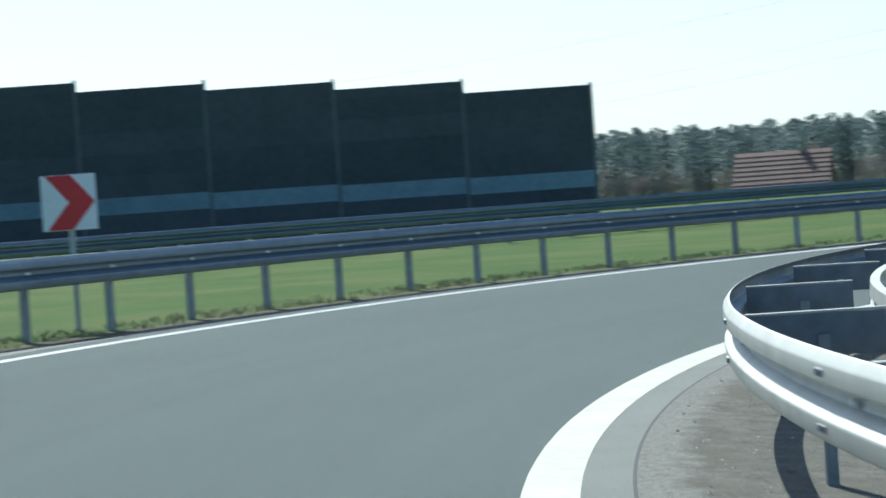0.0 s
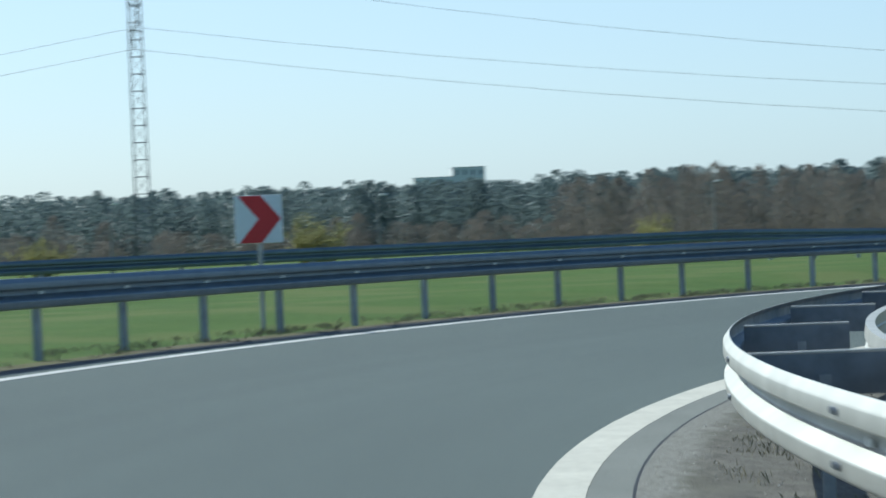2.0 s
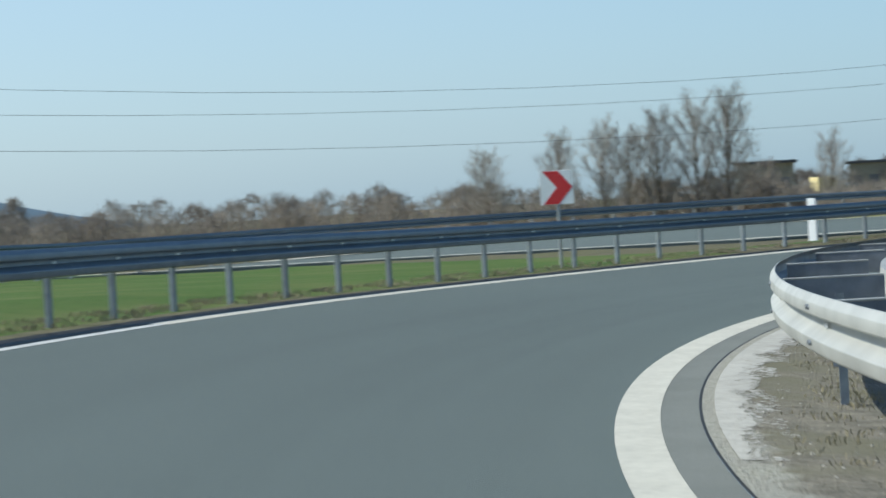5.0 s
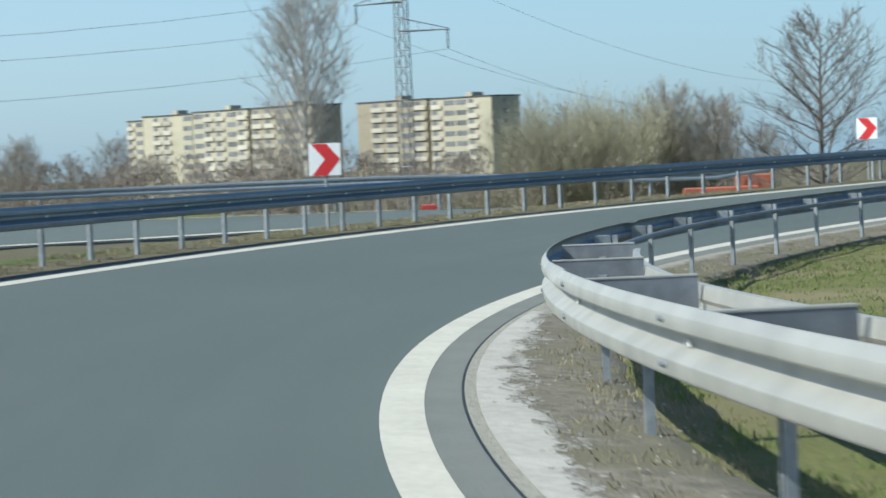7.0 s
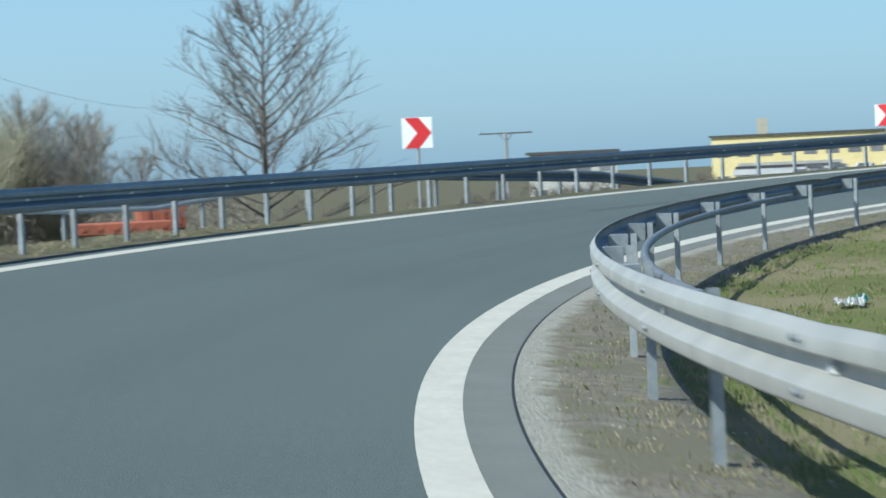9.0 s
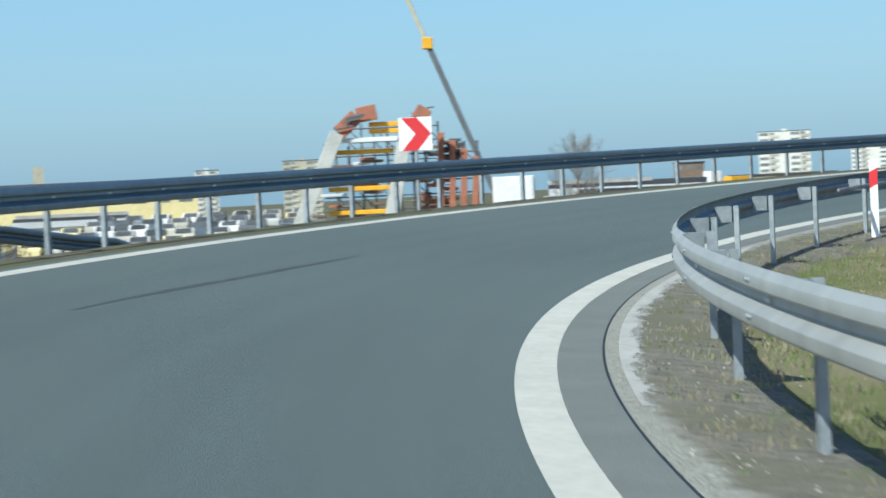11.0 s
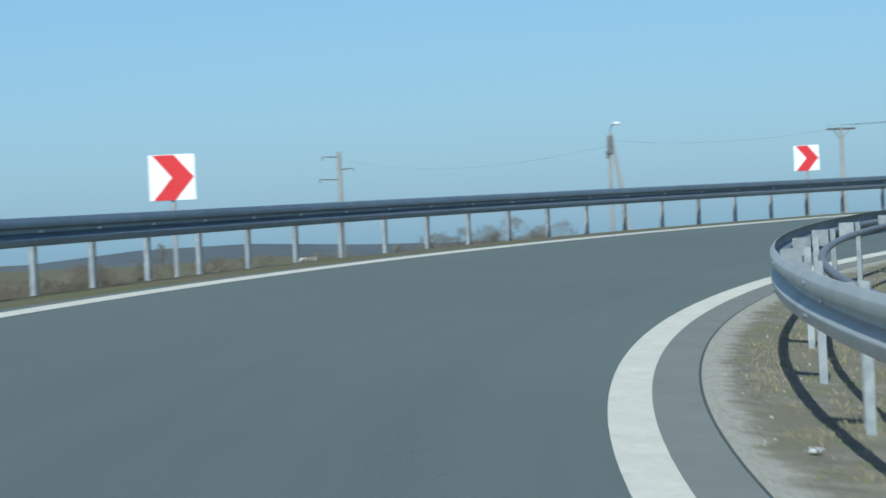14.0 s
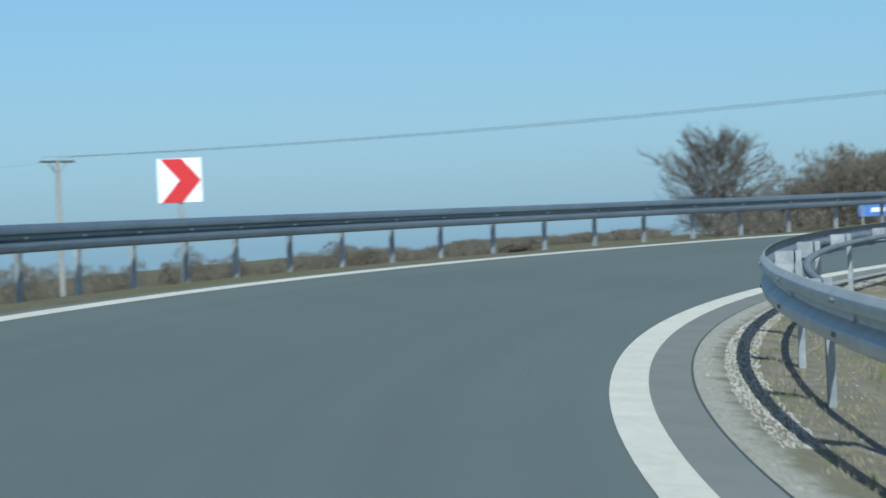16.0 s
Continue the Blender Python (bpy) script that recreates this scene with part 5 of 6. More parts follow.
for x, y, sc, key in ((182.0, 20.4, (1.05, 1.05, 1.15), "bush_green"), (180.9, 17.6, (1.1, 1.1, 1.22), "bush_green"), (188.0, 19.4, (1.1, 1.1, 1.15), "bush_green"), (187.3, 15.4, (1.15, 1.15, 1.2), "bush_green"), (180.5, 14.6, (0.85, 0.85, 0.86), "round_a"), (179.6, 12.0, (0.85, 0.85, 0.9), "round_b"), (184.5, 24.6, 0.45, "bush_green"), (184.0, 11.2, (0.85, 0.85, 0.82), "round_a"), (178.8, 9.6, 0.72, "round_b"), (182.5, 13.2, (0.9, 0.9, 1.0), "bush_green")):
    plant(key, x, y, rng.uniform(0, 6.3), sc, "bush" if "bush" in key else "tree", "large budding shrub with olive twigs" if "bush" in key else "leafless scrub tree among shrubs", "shrubs behind the slip road")
for x, y, sc in ((47.3, 126.4, 0.95), (49.0, 102.2, 1.05), (70.6, 108.2, 1.0)):
    plant("bush_gold", x, y, rng.uniform(0, 6.3), sc, "bush", "round yellow-green budding bush on the field", "yellow bushes on the field")


# ---- woods, thickets and hills ----
def tufts(name, stems, mat, per, size, label, category, seed, shape="pine", kind="stuff"):
    """Many small tufts of foliage or twigs on a set of stems (x, y, z, h, r)."""
    r = np.random.RandomState(seed)
    verts, faces = [], []
    for x, y, z, h, rad in stems:
        n = per
        u = r.rand(n)
        if shape == "pine":
            hh = z + h * (0.05 + 0.95 * u ** 0.75)
            rr = rad * np.clip(1.25 * (1 - ((u - 0.45) / 0.62) ** 2), 0.12, 1.0)
        elif shape == "spruce":
            hh = z + h * (0.05 + 0.95 * u)
            rr = rad * (1.05 - u)
        else:
            hh = z + h * u
            rr = rad * np.clip(1.2 * (1 - (u - 0.4) ** 2 / 0.45), 0.1, 1.0)
        a = r.rand(n) * 6.283
        q = np.sqrt(r.rand(n))
        cx, cy = x + np.cos(a) * rr * q, y + np.sin(a) * rr * q
        d1 = r.normal(size=(n, 3))
        d2 = r.normal(size=(n, 3))
        if shape == "pine":      # sprays flattened so the sun lights them more evenly
            d1 *= (1.0, 1.0, 0.6)
            d2 *= (1.0, 1.0, 0.6)
        if shape == "twigs":
            d1 *= (0.35, 0.35, 1.0)
        d1 = d1 / np.linalg.norm(d1, axis=1)[:, None] * size * (0.6 + 0.8 * r.rand(n))[:, None]
        d2 = d2 / np.linalg.norm(d2, axis=1)[:, None] * size * (0.5 if shape != "twigs" else 0.09)
        c = np.stack([cx, cy, hh], 1)
        b = len(verts)
        for i in range(n):
            verts += [c[i] - d1[i], c[i] + d2[i], c[i] + d1[i] * 0.9, c[i] - d2[i]]
            faces.append((b + 4 * i, b + 4 * i + 1, b + 4 * i + 2, b + 4 * i + 3))
        # trunk
        b = len(verts)
        w = 0.018 * h
        verts += [Vector((x - w, y, z - 1)), Vector((x + w, y, z - 1)), Vector((x, y + w, z - 1)), Vector((x, y, z + h * 0.95))]
        faces += [(b, b + 1, b + 3), (b + 1, b + 2, b + 3), (b + 2, b, b + 3)]
    return tagged(mesh_ob(name, verts, faces, mat), label, category, kind=kind)


def arc_stems(seed, az0, az1, d0, d1, n, h, r, z=-1.2):
    rr = random.Random(seed)
    out = []
    for i in range(n):
        a = radians(az0 + (az1 - az0) * (i + rr.random()) / n)
        d = rr.uniform(d0, d1)
        x, y = 12 + d * math.sin(a), 12 + d * math.cos(a)
        hh = rr.uniform(*h) * float(np.interp(math.degrees(a), [46.7, 49.5, 70.0, 70.7], [1.0, 0.6, 0.6, 1.0]))
        out.append((x, y, z, hh, rr.uniform(*r)))
    return out


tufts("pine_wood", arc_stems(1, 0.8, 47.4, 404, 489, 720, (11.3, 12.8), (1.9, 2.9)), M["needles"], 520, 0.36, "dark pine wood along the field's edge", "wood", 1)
tufts("leafless_wood", arc_stems(2, 32.6, 58.7, 320, 426, 150, (8.2, 11.2), (1.8, 2.8)), M["far_leafless"], 800, 0.6, "brown leafless wood beside the pines", "wood", 2, "twigs")
tufts("leafless_wood", arc_stems(22, 9.3, 46.0, 372, 400, 26, (4.5, 8.5), (1.8, 2.6)), M["far_leafless"], 800, 0.55, "brown leafless trees before the pines", "wood", 3, "twigs")
tufts("undergrowth", arc_stems(30, -0.6, 60.1, 383, 426, 170, (3.5, 5.5), (2.2, 3.2)), M["far_leafless"], 420, 0.6, "brown undergrowth at the wood's edge", "wood", 6, "twigs")
tufts("spruce_group", [(153.2, 175.3, -1, 6.8, 1.3), (157.3, 171.0, -1, 5.4, 1.5), (156.0, 172.3, -1, 5.0, 1.4), (164.3, 167.0, -1, 5.6, 1.2)], M["needles"], 500, 0.35, "few dark spruces before the wood", "wood", 4, "spruce")
tufts("leafless_wood", [(173 + 1.145 * i + 50 * random.Random(i).random(), 154.5 - 1.83 * i + 24 * random.Random(i).random(), -2.2, 3.4 + 1.4 * random.Random(i + 50).random(), 2.2) for i in range(58)], M["far_leafless"], 420, 0.6, "brown scrub along the field", "wood", 5, "twigs")

tufts("undergrowth", arc_stems(40, 129, 148, 370, 497, 80, (1.6, 3.4), (2.0, 3.6), -5.9), M["scrub"], 260, 0.6, "brown and olive scrub before the town", "wood", 16, "twigs")


def thicket(name, line, n, r, mat, label, seed, per=420, size=0.45, even=0.8):
    rr = random.Random(seed)
    stems = []
    for i in range(n):
        u = (i + rr.random()) / n * (len(line) - 1)
        k = min(int(u), len(line) - 2)
        f = u - k
        x = line[k][0] + (line[k + 1][0] - line[k][0]) * f + rr.uniform(-3, 3)
        y = line[k][1] + (line[k + 1][1] - line[k][1]) * f + rr.uniform(-3, 3)
        top = line[k][2] + (line[k + 1][2] - line[k][2]) * f
        z = ground_z(x, y)
        swell = 1.0 if even >= 0.8 else 0.93 + 0.45 * noise.noise(Vector((x * 0.13, y * 0.13, seed)))      # humps and gaps
        hh = max(0.6, (top - z) * rr.uniform(even, 1.03) * swell)
        stems.append((x, y, z, hh, rr.uniform(*r)))
    return tufts(name, stems, mat, per, size, label, "thicket", seed, "twigs")


thicket("thicket", [(236.7, -177.8, -0.6), (193.3, -175.0, 0.2), (180.9, -167.7, 1.1), (187.0, -176.1, 1.0), (182.0, -181.1, 0.8), (169.9, -189.7, 0.6), (161.2, -196.4, 0.4), (154.6, -199.2, 0.7), (147.2, -200.2, 0.8), (143.4, -200.6, 0.7), (138.9, -201.0, 1.3), (135.3, -200.9, 0.5), (131.0, -201.1, 0.3)], 190, (1.6, 2.6), M["scrub"], "low brown leafless scrub in the hollow", 7, 900, 0.3, 0.7)
thicket("thicket", [(161.0, -187.6, 0.3), (149.2, -191.1, 0.6), (147.3, -193.7, 0.4), (137.8, -194.7, 1.2), (132.7, -193.1, 0.9), (121.0, -193.6, 0.6)], 80, (1.6, 2.4), M["scrub"], "low brown leafless scrub in the hollow", 8, 900, 0.3, 0.7)
thicket("thicket", [(117.3, -142.0, 2.6), (114.9, -143.2, 3.7), (112.4, -142.7, 4.8), (109.9, -142.0, 5.0), (106.3, -140.7, 4.6), (101.1, -138.9, 4.2)], 120, (1.4, 1.9), M["scrub"], "dense brown shrubs on the grass bank", 9, 800, 0.26, 0.9)
thicket("thicket", [(120.7, -135.5, 1.8), (116.5, -135.7, 2.2), (112.4, -135.3, 2.2)], 24, (1.0, 1.4), M["scrub"], "dense brown shrubs on the grass bank", 10, 600, 0.22, 0.85)
thicket("thicket", [(219.4, 154.7, 1.4), (219.9, 132.7, 1.6), (217.0, 114.5, 1.8), (200.3, 94.0, 1.7), (204.0, 79.9, 1.8), (206.2, 73.0, 1.2), (207.2, 70.2, 0.0), (208.4, 66.6, -0.1), (210.0, 62.0, 1.2), (213.2, 53.9, 1.5), (218.5, 41.9, 1.8), (220.7, 30.3, 1.8), (217.6, 17.8, 1.5)], 165, (1.8, 2.8), M["leafless"], "brown leafless scrub behind the slip road", 13, 420, 0.5)
thicket("thicket", [(162.7, 59.3, 0.4), (177.4, 54.8, 0.2), (180.2, 41.6, 0.3), (180.7, 31.5, 0.2), (180.0, 23.0, 0.6), (178.1, 13.2, 0.2), (174.9, 4.8, -0.6)], 46, (1.2, 2.0), M["leafless"], "low brown scrub behind the slip road", 11, 300, 0.35)
thicket("thicket", [(243.2, -112.3, -1.8), (237.1, -122.8, -1.6), (281.8, -175.4, -2.6), (300.6, -213.1, -2.8), (324.2, -257.1, -2.4), (332.9, -302.9, -1.6)], 60, (1.4, 2.2), M["scrub"], "low scrub before the town", 12, 300, 0.45)

thicket("thicket", [(206.0, -122.3, -0.9), (199.3, -125.2, -0.7), (195.7, -127.7, -0.6), (191.3, -130.5, -0.3), (186.5, -133.1, -0.6), (181.6, -135.0, -0.9), (182.0, -150.4, -0.6)], 130, (1.2, 2.0), M["scrub"], "low brown scrub in the hollow", 14, 800, 0.26, 0.75)
thicket("thicket", [(186.5, -125.2, 1.1), (185.3, -125.7, 0.9)], 3, (0.8, 1.2), M["scrub"], "single taller brown shrub in the hollow", 15, 500, 0.3)

thicket("thicket", [(208.8, -20.5, -1.2), (214.5, -26.3, -1.3), (219.0, -32.4, -1.2), (223.5, -39.3, -1.0), (227.5, -45.9, -1.0), (227.4, -47.9, -0.9)], 30, (1.0, 1.8), M["scrub"], "low brown scrub below the bank", 17, 320, 0.35)


def ridge(name, az0, az1, dist, heights, label, cx=20.0, cy=0.0, mat="hill"):
    n = 60
    verts, faces = [], []
    for i in range(n + 1):
        a = radians(az0 + (az1 - az0) * i / n)
        t = np.interp(i / n, np.linspace(0, 1, len(heights)), heights) * (1 + 0.08 * noise.noise(Vector((i * 0.35, dist, 0))))
        for d, z in ((dist - 350, -30), (dist, t), (dist + 500, -30)):
            verts.append((cx + d * math.sin(a), cy + d * math.cos(a), z))
    for i in range(n):
        for j in range(2):
            faces.append((i * 3 + j, i * 3 + j + 1, i * 3 + 4 + j, i * 3 + 3 + j))
    return tagged(mesh_ob(name, verts, faces, M[mat], True), label, "hill", kind="structure")


ridge("backdrop_hills_east", 46.6, 65.2, 4199, [60, 86, 92, 84, 90, 74, 50, 10, -20], "wooded hills on the skyline, distance haze in their blue colour", 60, 20)
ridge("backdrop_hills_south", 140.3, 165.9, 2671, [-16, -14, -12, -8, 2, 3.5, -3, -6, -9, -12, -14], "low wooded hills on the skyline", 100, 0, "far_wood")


# ---- building site with a crane ----
def site_frame():
    e = empty("formwork_tower", Matrix.Translation((215.5, -70.5, 0)) @ Matrix.Rotation(radians(53), 4, "Z") @ Matrix.Translation((-50, 125, 0)), "white inclined piers with red formwork, amber beams and scaffolding", "scaffold")

    def bar(name, a, b, w, d, mat, label=""):
        bm = bmesh.new()
        a, b = Vector(a), Vector(b)
        v = b - a
        m = Matrix.Translation((a + b) / 2) @ v.to_track_quat("Z", "Y").to_matrix().to_4x4()
        box(bm, -w / 2, -d / 2, -v.length / 2, w / 2, d / 2, v.length / 2, bevel=0.03)
        bmesh.ops.transform(bm, matrix=m, verts=bm.verts)
        return part(name, bm, M[mat], e, label)

    bar("pier", (57.4, -125, -4.5), (53.5, -125, 4.0), 1.0, 0.9, "concrete", "white inclined concrete pier")
    bar("pier", (50.8, -124.9, -4.5), (49.2, -124.8, 3.2), 1.0, 0.9, "concrete", "white inclined concrete pier")
    bar("formwork", (53.4, -125, 4.0), (52.2, -125, 5.1), 0.75, 1.0, "rust", "red formwork")
    bar("formwork", (52.2, -125, 5.1), (50.9, -125, 5.3), 0.55, 1.0, "rust", "red formwork")
    bar("formwork", (49.2, -124.8, 3.2), (47.7, -124.7, 5.4), 0.75, 1.0, "rust", "red formwork")
    for z in (4.5, 4.05):
        bar("beam", (51.4, -125.9, z), (48.6, -125.8, z), 0.3, 0.3, "amber", "amber steel beam")
    for z in (2.75, 0.35, -1.2):
        bar("beam", (54.2, -126, z), (49.8, -125.9, z), 0.32, 0.3, "amber", "amber steel beam")
    bar("beam", (53.4, -125.2, 3.5), (49.6, -125.2, 3.5), 0.55, 0.3, "white_sheet", "white steel beam")
    for i in range(4):
        bar("formwork", (46.9 - i * 0.75, -127, -3.5), (46.6 - i * 0.75, -127, 3.8 - i * 0.55), 0.42, 0.4, "rust", "red formwork")
    bm = bmesh.new()
    rg = random.Random(3)
    for x in np.arange(44.2, 53.6, 0.85):
        top = 4.6 if 46 < x < 52.5 else 3.2
        for y in (-127.5, -128.6):
            rod(bm, (x, y, -4), (x + rg.uniform(-0.05, 0.05), y, top), 0.05, n=4)
        for z in np.arange(-2.0, top, 0.9):
            rod(bm, (x, -127.5, z), (x + 0.85, -127.5, z), 0.045, n=4)
            rod(bm, (x, -127.5, z), (x, -128.6, z), 0.04, n=4)
            if rg.random() < 0.4:
                rod(bm, (x, -127.5, z), (x + 0.85, -127.5, z + 0.9), 0.035, n=4)
    part("scaffolding", bm, M["steel_dark"], e, "dark tube scaffolding")
    for i in range(46):      # dense stack of formwork panels beside the tower
        x, z = rg.uniform(45.4, 47.6), rg.uniform(-3.8, 1.4)
        bar("formwork", (x, -127.2 - rg.random() * 0.6, z), (x + rg.uniform(0.5, 1.0), -127.2 - rg.random() * 0.6, z), rg.uniform(0.18, 0.3), 0.25, rg.choice(("rust", "rust", "plaster_brown")), "red formwork")
    for i in range(22):      # dark formwork higher up
        x, z = rg.uniform(45.0, 47.4), rg.uniform(1.4, 3.4)
        bar("formwork", (x, -127.8, z), (x + rg.uniform(0.6, 1.2), -127.8, z), rg.uniform(0.2, 0.34), 0.2, rg.choice(("plaster_brown", "panel_dark", "plaster_brown")), "dark brown formwork")
    for i in range(40):      # boards, stacked panels and crates between the piers
        z = rg.uniform(-3.9, 2.5)
        lean = 57.0 - (z + 4.5) * 0.46
        x = rg.uniform(50.4, lean - 0.9)
        paint = rg.choice(("rust", "plaster_brown", "plaster_brown", "white_sheet", "plaster_tan", "steel_dark", "blue_sheet" if z < -1.5 else "rust"))
        bar("board", (x, -127.3, z), (min(lean - 0.2, x + rg.uniform(0.6, 1.8)), -127.3, z), rg.uniform(0.12, 0.3), 0.2, paint, "stacked site board")
    for i in range(14):
        a, b = ((53.4, 4.0), (52.2, 5.1)) if i % 2 else ((49.2, 3.2), (47.7, 5.4))
        f = rg.random()
        x, z = a[0] + (b[0] - a[0]) * f, a[1] + (b[1] - a[1]) * f
        bar("waler", (x - 0.55, -124.4, z + 0.1), (x + 0.6, -124.4, z - 0.1), 0.1, 0.1, "steel_dark", "dark steel waler")
    for i in range(14):
        x, z = rg.uniform(45, 53), -1.5 + 0.9 * rg.randrange(6)
        bm = bmesh.new()
        box(bm, x, -128.4, z, x + rg.uniform(0.8, 1.8), -127.6, z + 0.06)
        part("plank", bm, M["plaster_tan"], e, "timber deck plank")
    return e


site_frame()


def mobile_crane():
    e = empty("mobile_crane", Matrix.Translation((219.9, -81.4, 0)) @ Matrix.Rotation(radians(53.8), 4, "Z") @ Matrix.Translation((-44, 132, 0)), "mobile crane with raised grey and pale telescopic boom", "crane")
    b0, b1, b2 = Vector((41.6, -132.2, -2.6)), Vector((46.7, -132.6, 10.2)), Vector((49.6, -132.9, 17.5))
    for nm, a, b, w, mat, lab in (("boom", b0, b1, 0.38, "steel_dark", "grey lower boom"), ("boom", b1, b2, 0.30, "plaster_cream", "pale upper boom")):
        bm = bmesh.new()
        v = b - a
        m = Matrix.Translation((a + b) / 2) @ v.to_track_quat("Z", "Y").to_matrix().to_4x4()
        box(bm, -w / 2, -w / 2, -v.length / 2, w / 2, w / 2, v.length / 2, bevel=0.05)
        bmesh.ops.transform(bm, matrix=m, verts=bm.verts)
        part(nm, bm, M[mat], e, lab)
    bm = bmesh.new()
    box(bm, 46.35, -132.95, 9.8, 47.05, -132.25, 10.6, bevel=0.05)
    part("collar", bm, M["amber"], e, "amber boom collar")
    bm = bmesh.new()
    gz = ground_z(217.5, -84.6)
    box(bm, 36.5, -133.4, gz + 0.7, 43.5, -131.0, gz + 1.6, bevel=0.1)
    box(bm, 40.2, -133.2, gz + 1.6, 42.8, -131.2, gz + 2.9, bevel=0.15)
    part("carrier", bm, M["panel_dark"], e, "dark carrier and cab")
    for x in (37.4, 39.0, 41.4, 42.9):
        bm = bmesh.new()
        rod(bm, (x, -130.9, gz + 0.5), (x, -131.4, gz + 0.5), 0.5, n=14)
        rod(bm, (x, -133.0, gz + 0.5), (x, -133.5, gz + 0.5), 0.5, n=14)
        part("wheel", bm, M["rubber"], e)
    return e


mobile_crane()


def shed(x0, y0, x1, y1, depth, top, label, rows=3):
    """A long low market shed with stepped pale roofs."""
    a, b = Vector((x0, y0, 0)), Vector((x1, y1, 0))
    d = b - a
    L = d.length
    gz = ground_z((x0 + x1) / 2, (y0 + y1) / 2)
    e = empty("shed", Matrix.Translation((x0, y0, gz)) @ Matrix.Rotation(math.atan2(d.y, d.x), 4, "Z"), label, "shed")
    H = top - gz
    bm = bmesh.new()
    box(bm, 0, 0, -1, L, depth, H * 0.72)
    part("wall", bm, M["plaster_pale"], e)
    for i in range(rows):
        bm = bmesh.new()
        y0_, y1_ = depth * i / rows - 0.3, depth * (i + 1) / rows
        vs = [bm.verts.new(v) for v in ((-0.4, y0_, H * 0.72), (L + 0.4, y0_, H * 0.72), (L + 0.4, y1_, H * 0.78 + H * 0.22 * (i + 1) / rows), (-0.4, y1_, H * 0.78 + H * 0.22 * (i + 1) / rows))]
        bm.faces.new(vs)
        bmesh.ops.solidify(bm, geom=bm.faces[:], thickness=0.12)
        part("roof", bm, M[("white_sheet", "roof_felt", "concrete")[i % 3]], e)
    n = int(L / 2.2)
    for i in range(n):
        bm = bmesh.new()
        box(bm, i * 2.2 + 0.3, -0.06, 0.2, i * 2.2 + 1.9, 0.03, H * 0.6)
        part("shutter", bm, M["white_sheet" if i % 4 else "glass_far"], e)
    return e


shed(255.5, -125.6, 247.6, -133.5, 6, -1.4, "long low row of garages with white doors", 2)
shed(272.1, -142.3, 263.8, -149.9, 6, -0.8, "long low row of garages with white doors", 2)
shed(289.4, -159.5, 279.4, -168.4, 7, -0.1, "long low shed with pale roof", 2)
shed(278.5, -144.7, 271.4, -152.3, 9, 0.2, "long low shed with stepped pale roofs")
shed(249.3, -115.7, 238.8, -125.4, 7, -1.1, "long low shed with white and dark roofs")
shed(329.4, -110.6, 322.2, -120.3, 8, -1.0, "low shed with pale roof")


# ---- poles ----
def power_pole_t(x, y, top, turn, label, arm=1.9):
    gz = ground_z(x, y)
    e = empty("power_pole", Matrix.Translation((x, y, gz)) @ Matrix.Rotation(turn, 4, "Z"), label, "power pole")
    H = top - gz
    bm = bmesh.new()
    rod(bm, (0, 0, -0.5), (0, 0, H), 0.16, 0.11, n=8)
    part("pole", bm, M["pole_concrete"], e)
    bm = bmesh.new()
    box(bm, -arm / 2, -0.06, H - 0.12, arm / 2, 0.06, H, bevel=0.01)
    rod(bm, (-0.55, 0, H - 0.1), (0, 0, H - 0.75), 0.03, n=4)
    rod(bm, (0.55, 0, H - 0.1), (0, 0, H - 0.75), 0.03, n=4)
    ca = part("cross_arm", bm, M["steel_dark"], e)
    for xx in (-arm * 0.45, 0.0, arm * 0.45):
        bm = bmesh.new()
        rod(bm, (xx, 0, H), (xx, 0, H + 0.16), 0.05, 0.03, n=8)
        part("insulator", bm, M["sign_back"], ca)
    m = e.matrix_basis
    return [m @ Vector((xx, 0, H + 0.16)) for xx in (-arm * 0.45, 0.0, arm * 0.45)]


tips3 = power_pole_t(151.1, -141.4, 6.1, radians(45), "grey concrete power pole with crossbar and insulators", 2.0)
tips4 = power_pole_t(98.9, -109.3, 6.9, radians(63), "grey concrete power pole with crossbar", 2.0)
for a, b in zip(tips3, tips4):
    wire(a, b, 0.5, 0.006)
power_pole_t(246.1, -40.9, 2.8, radians(67), "grey power pole with wide crossbar", 4.2)


def staggered_pole(x, y, top):
    gz = ground_z(x, y)
    e = empty("power_pole", Matrix.Translation((x, y, gz)) @ Matrix.Rotation(radians(27), 4, "Z"), "tall grey pole with three staggered side arms", "power pole")
    H = top - gz
    bm = bmesh.new()
    rod(bm, (0, 0, -0.5), (0, 0, H), 0.28, 0.2, n=8)
    part("pole", bm, M["pole_concrete"], e)
    for L, z in ((1.7, H - 0.45), (-1.4, H - 1.7), (2.0, H - 2.7)):
        bm = bmesh.new()
        rod(bm, (0, 0, z - 0.1), (L, 0, z), 0.07, 0.05, n=5)
        rod(bm, (L, 0, z), (L, 0, z - 0.35), 0.06, n=6)
        part("cross_arm", bm, M["steel_dark"], e)


staggered_pole(219.5, -219.1, 9.7)


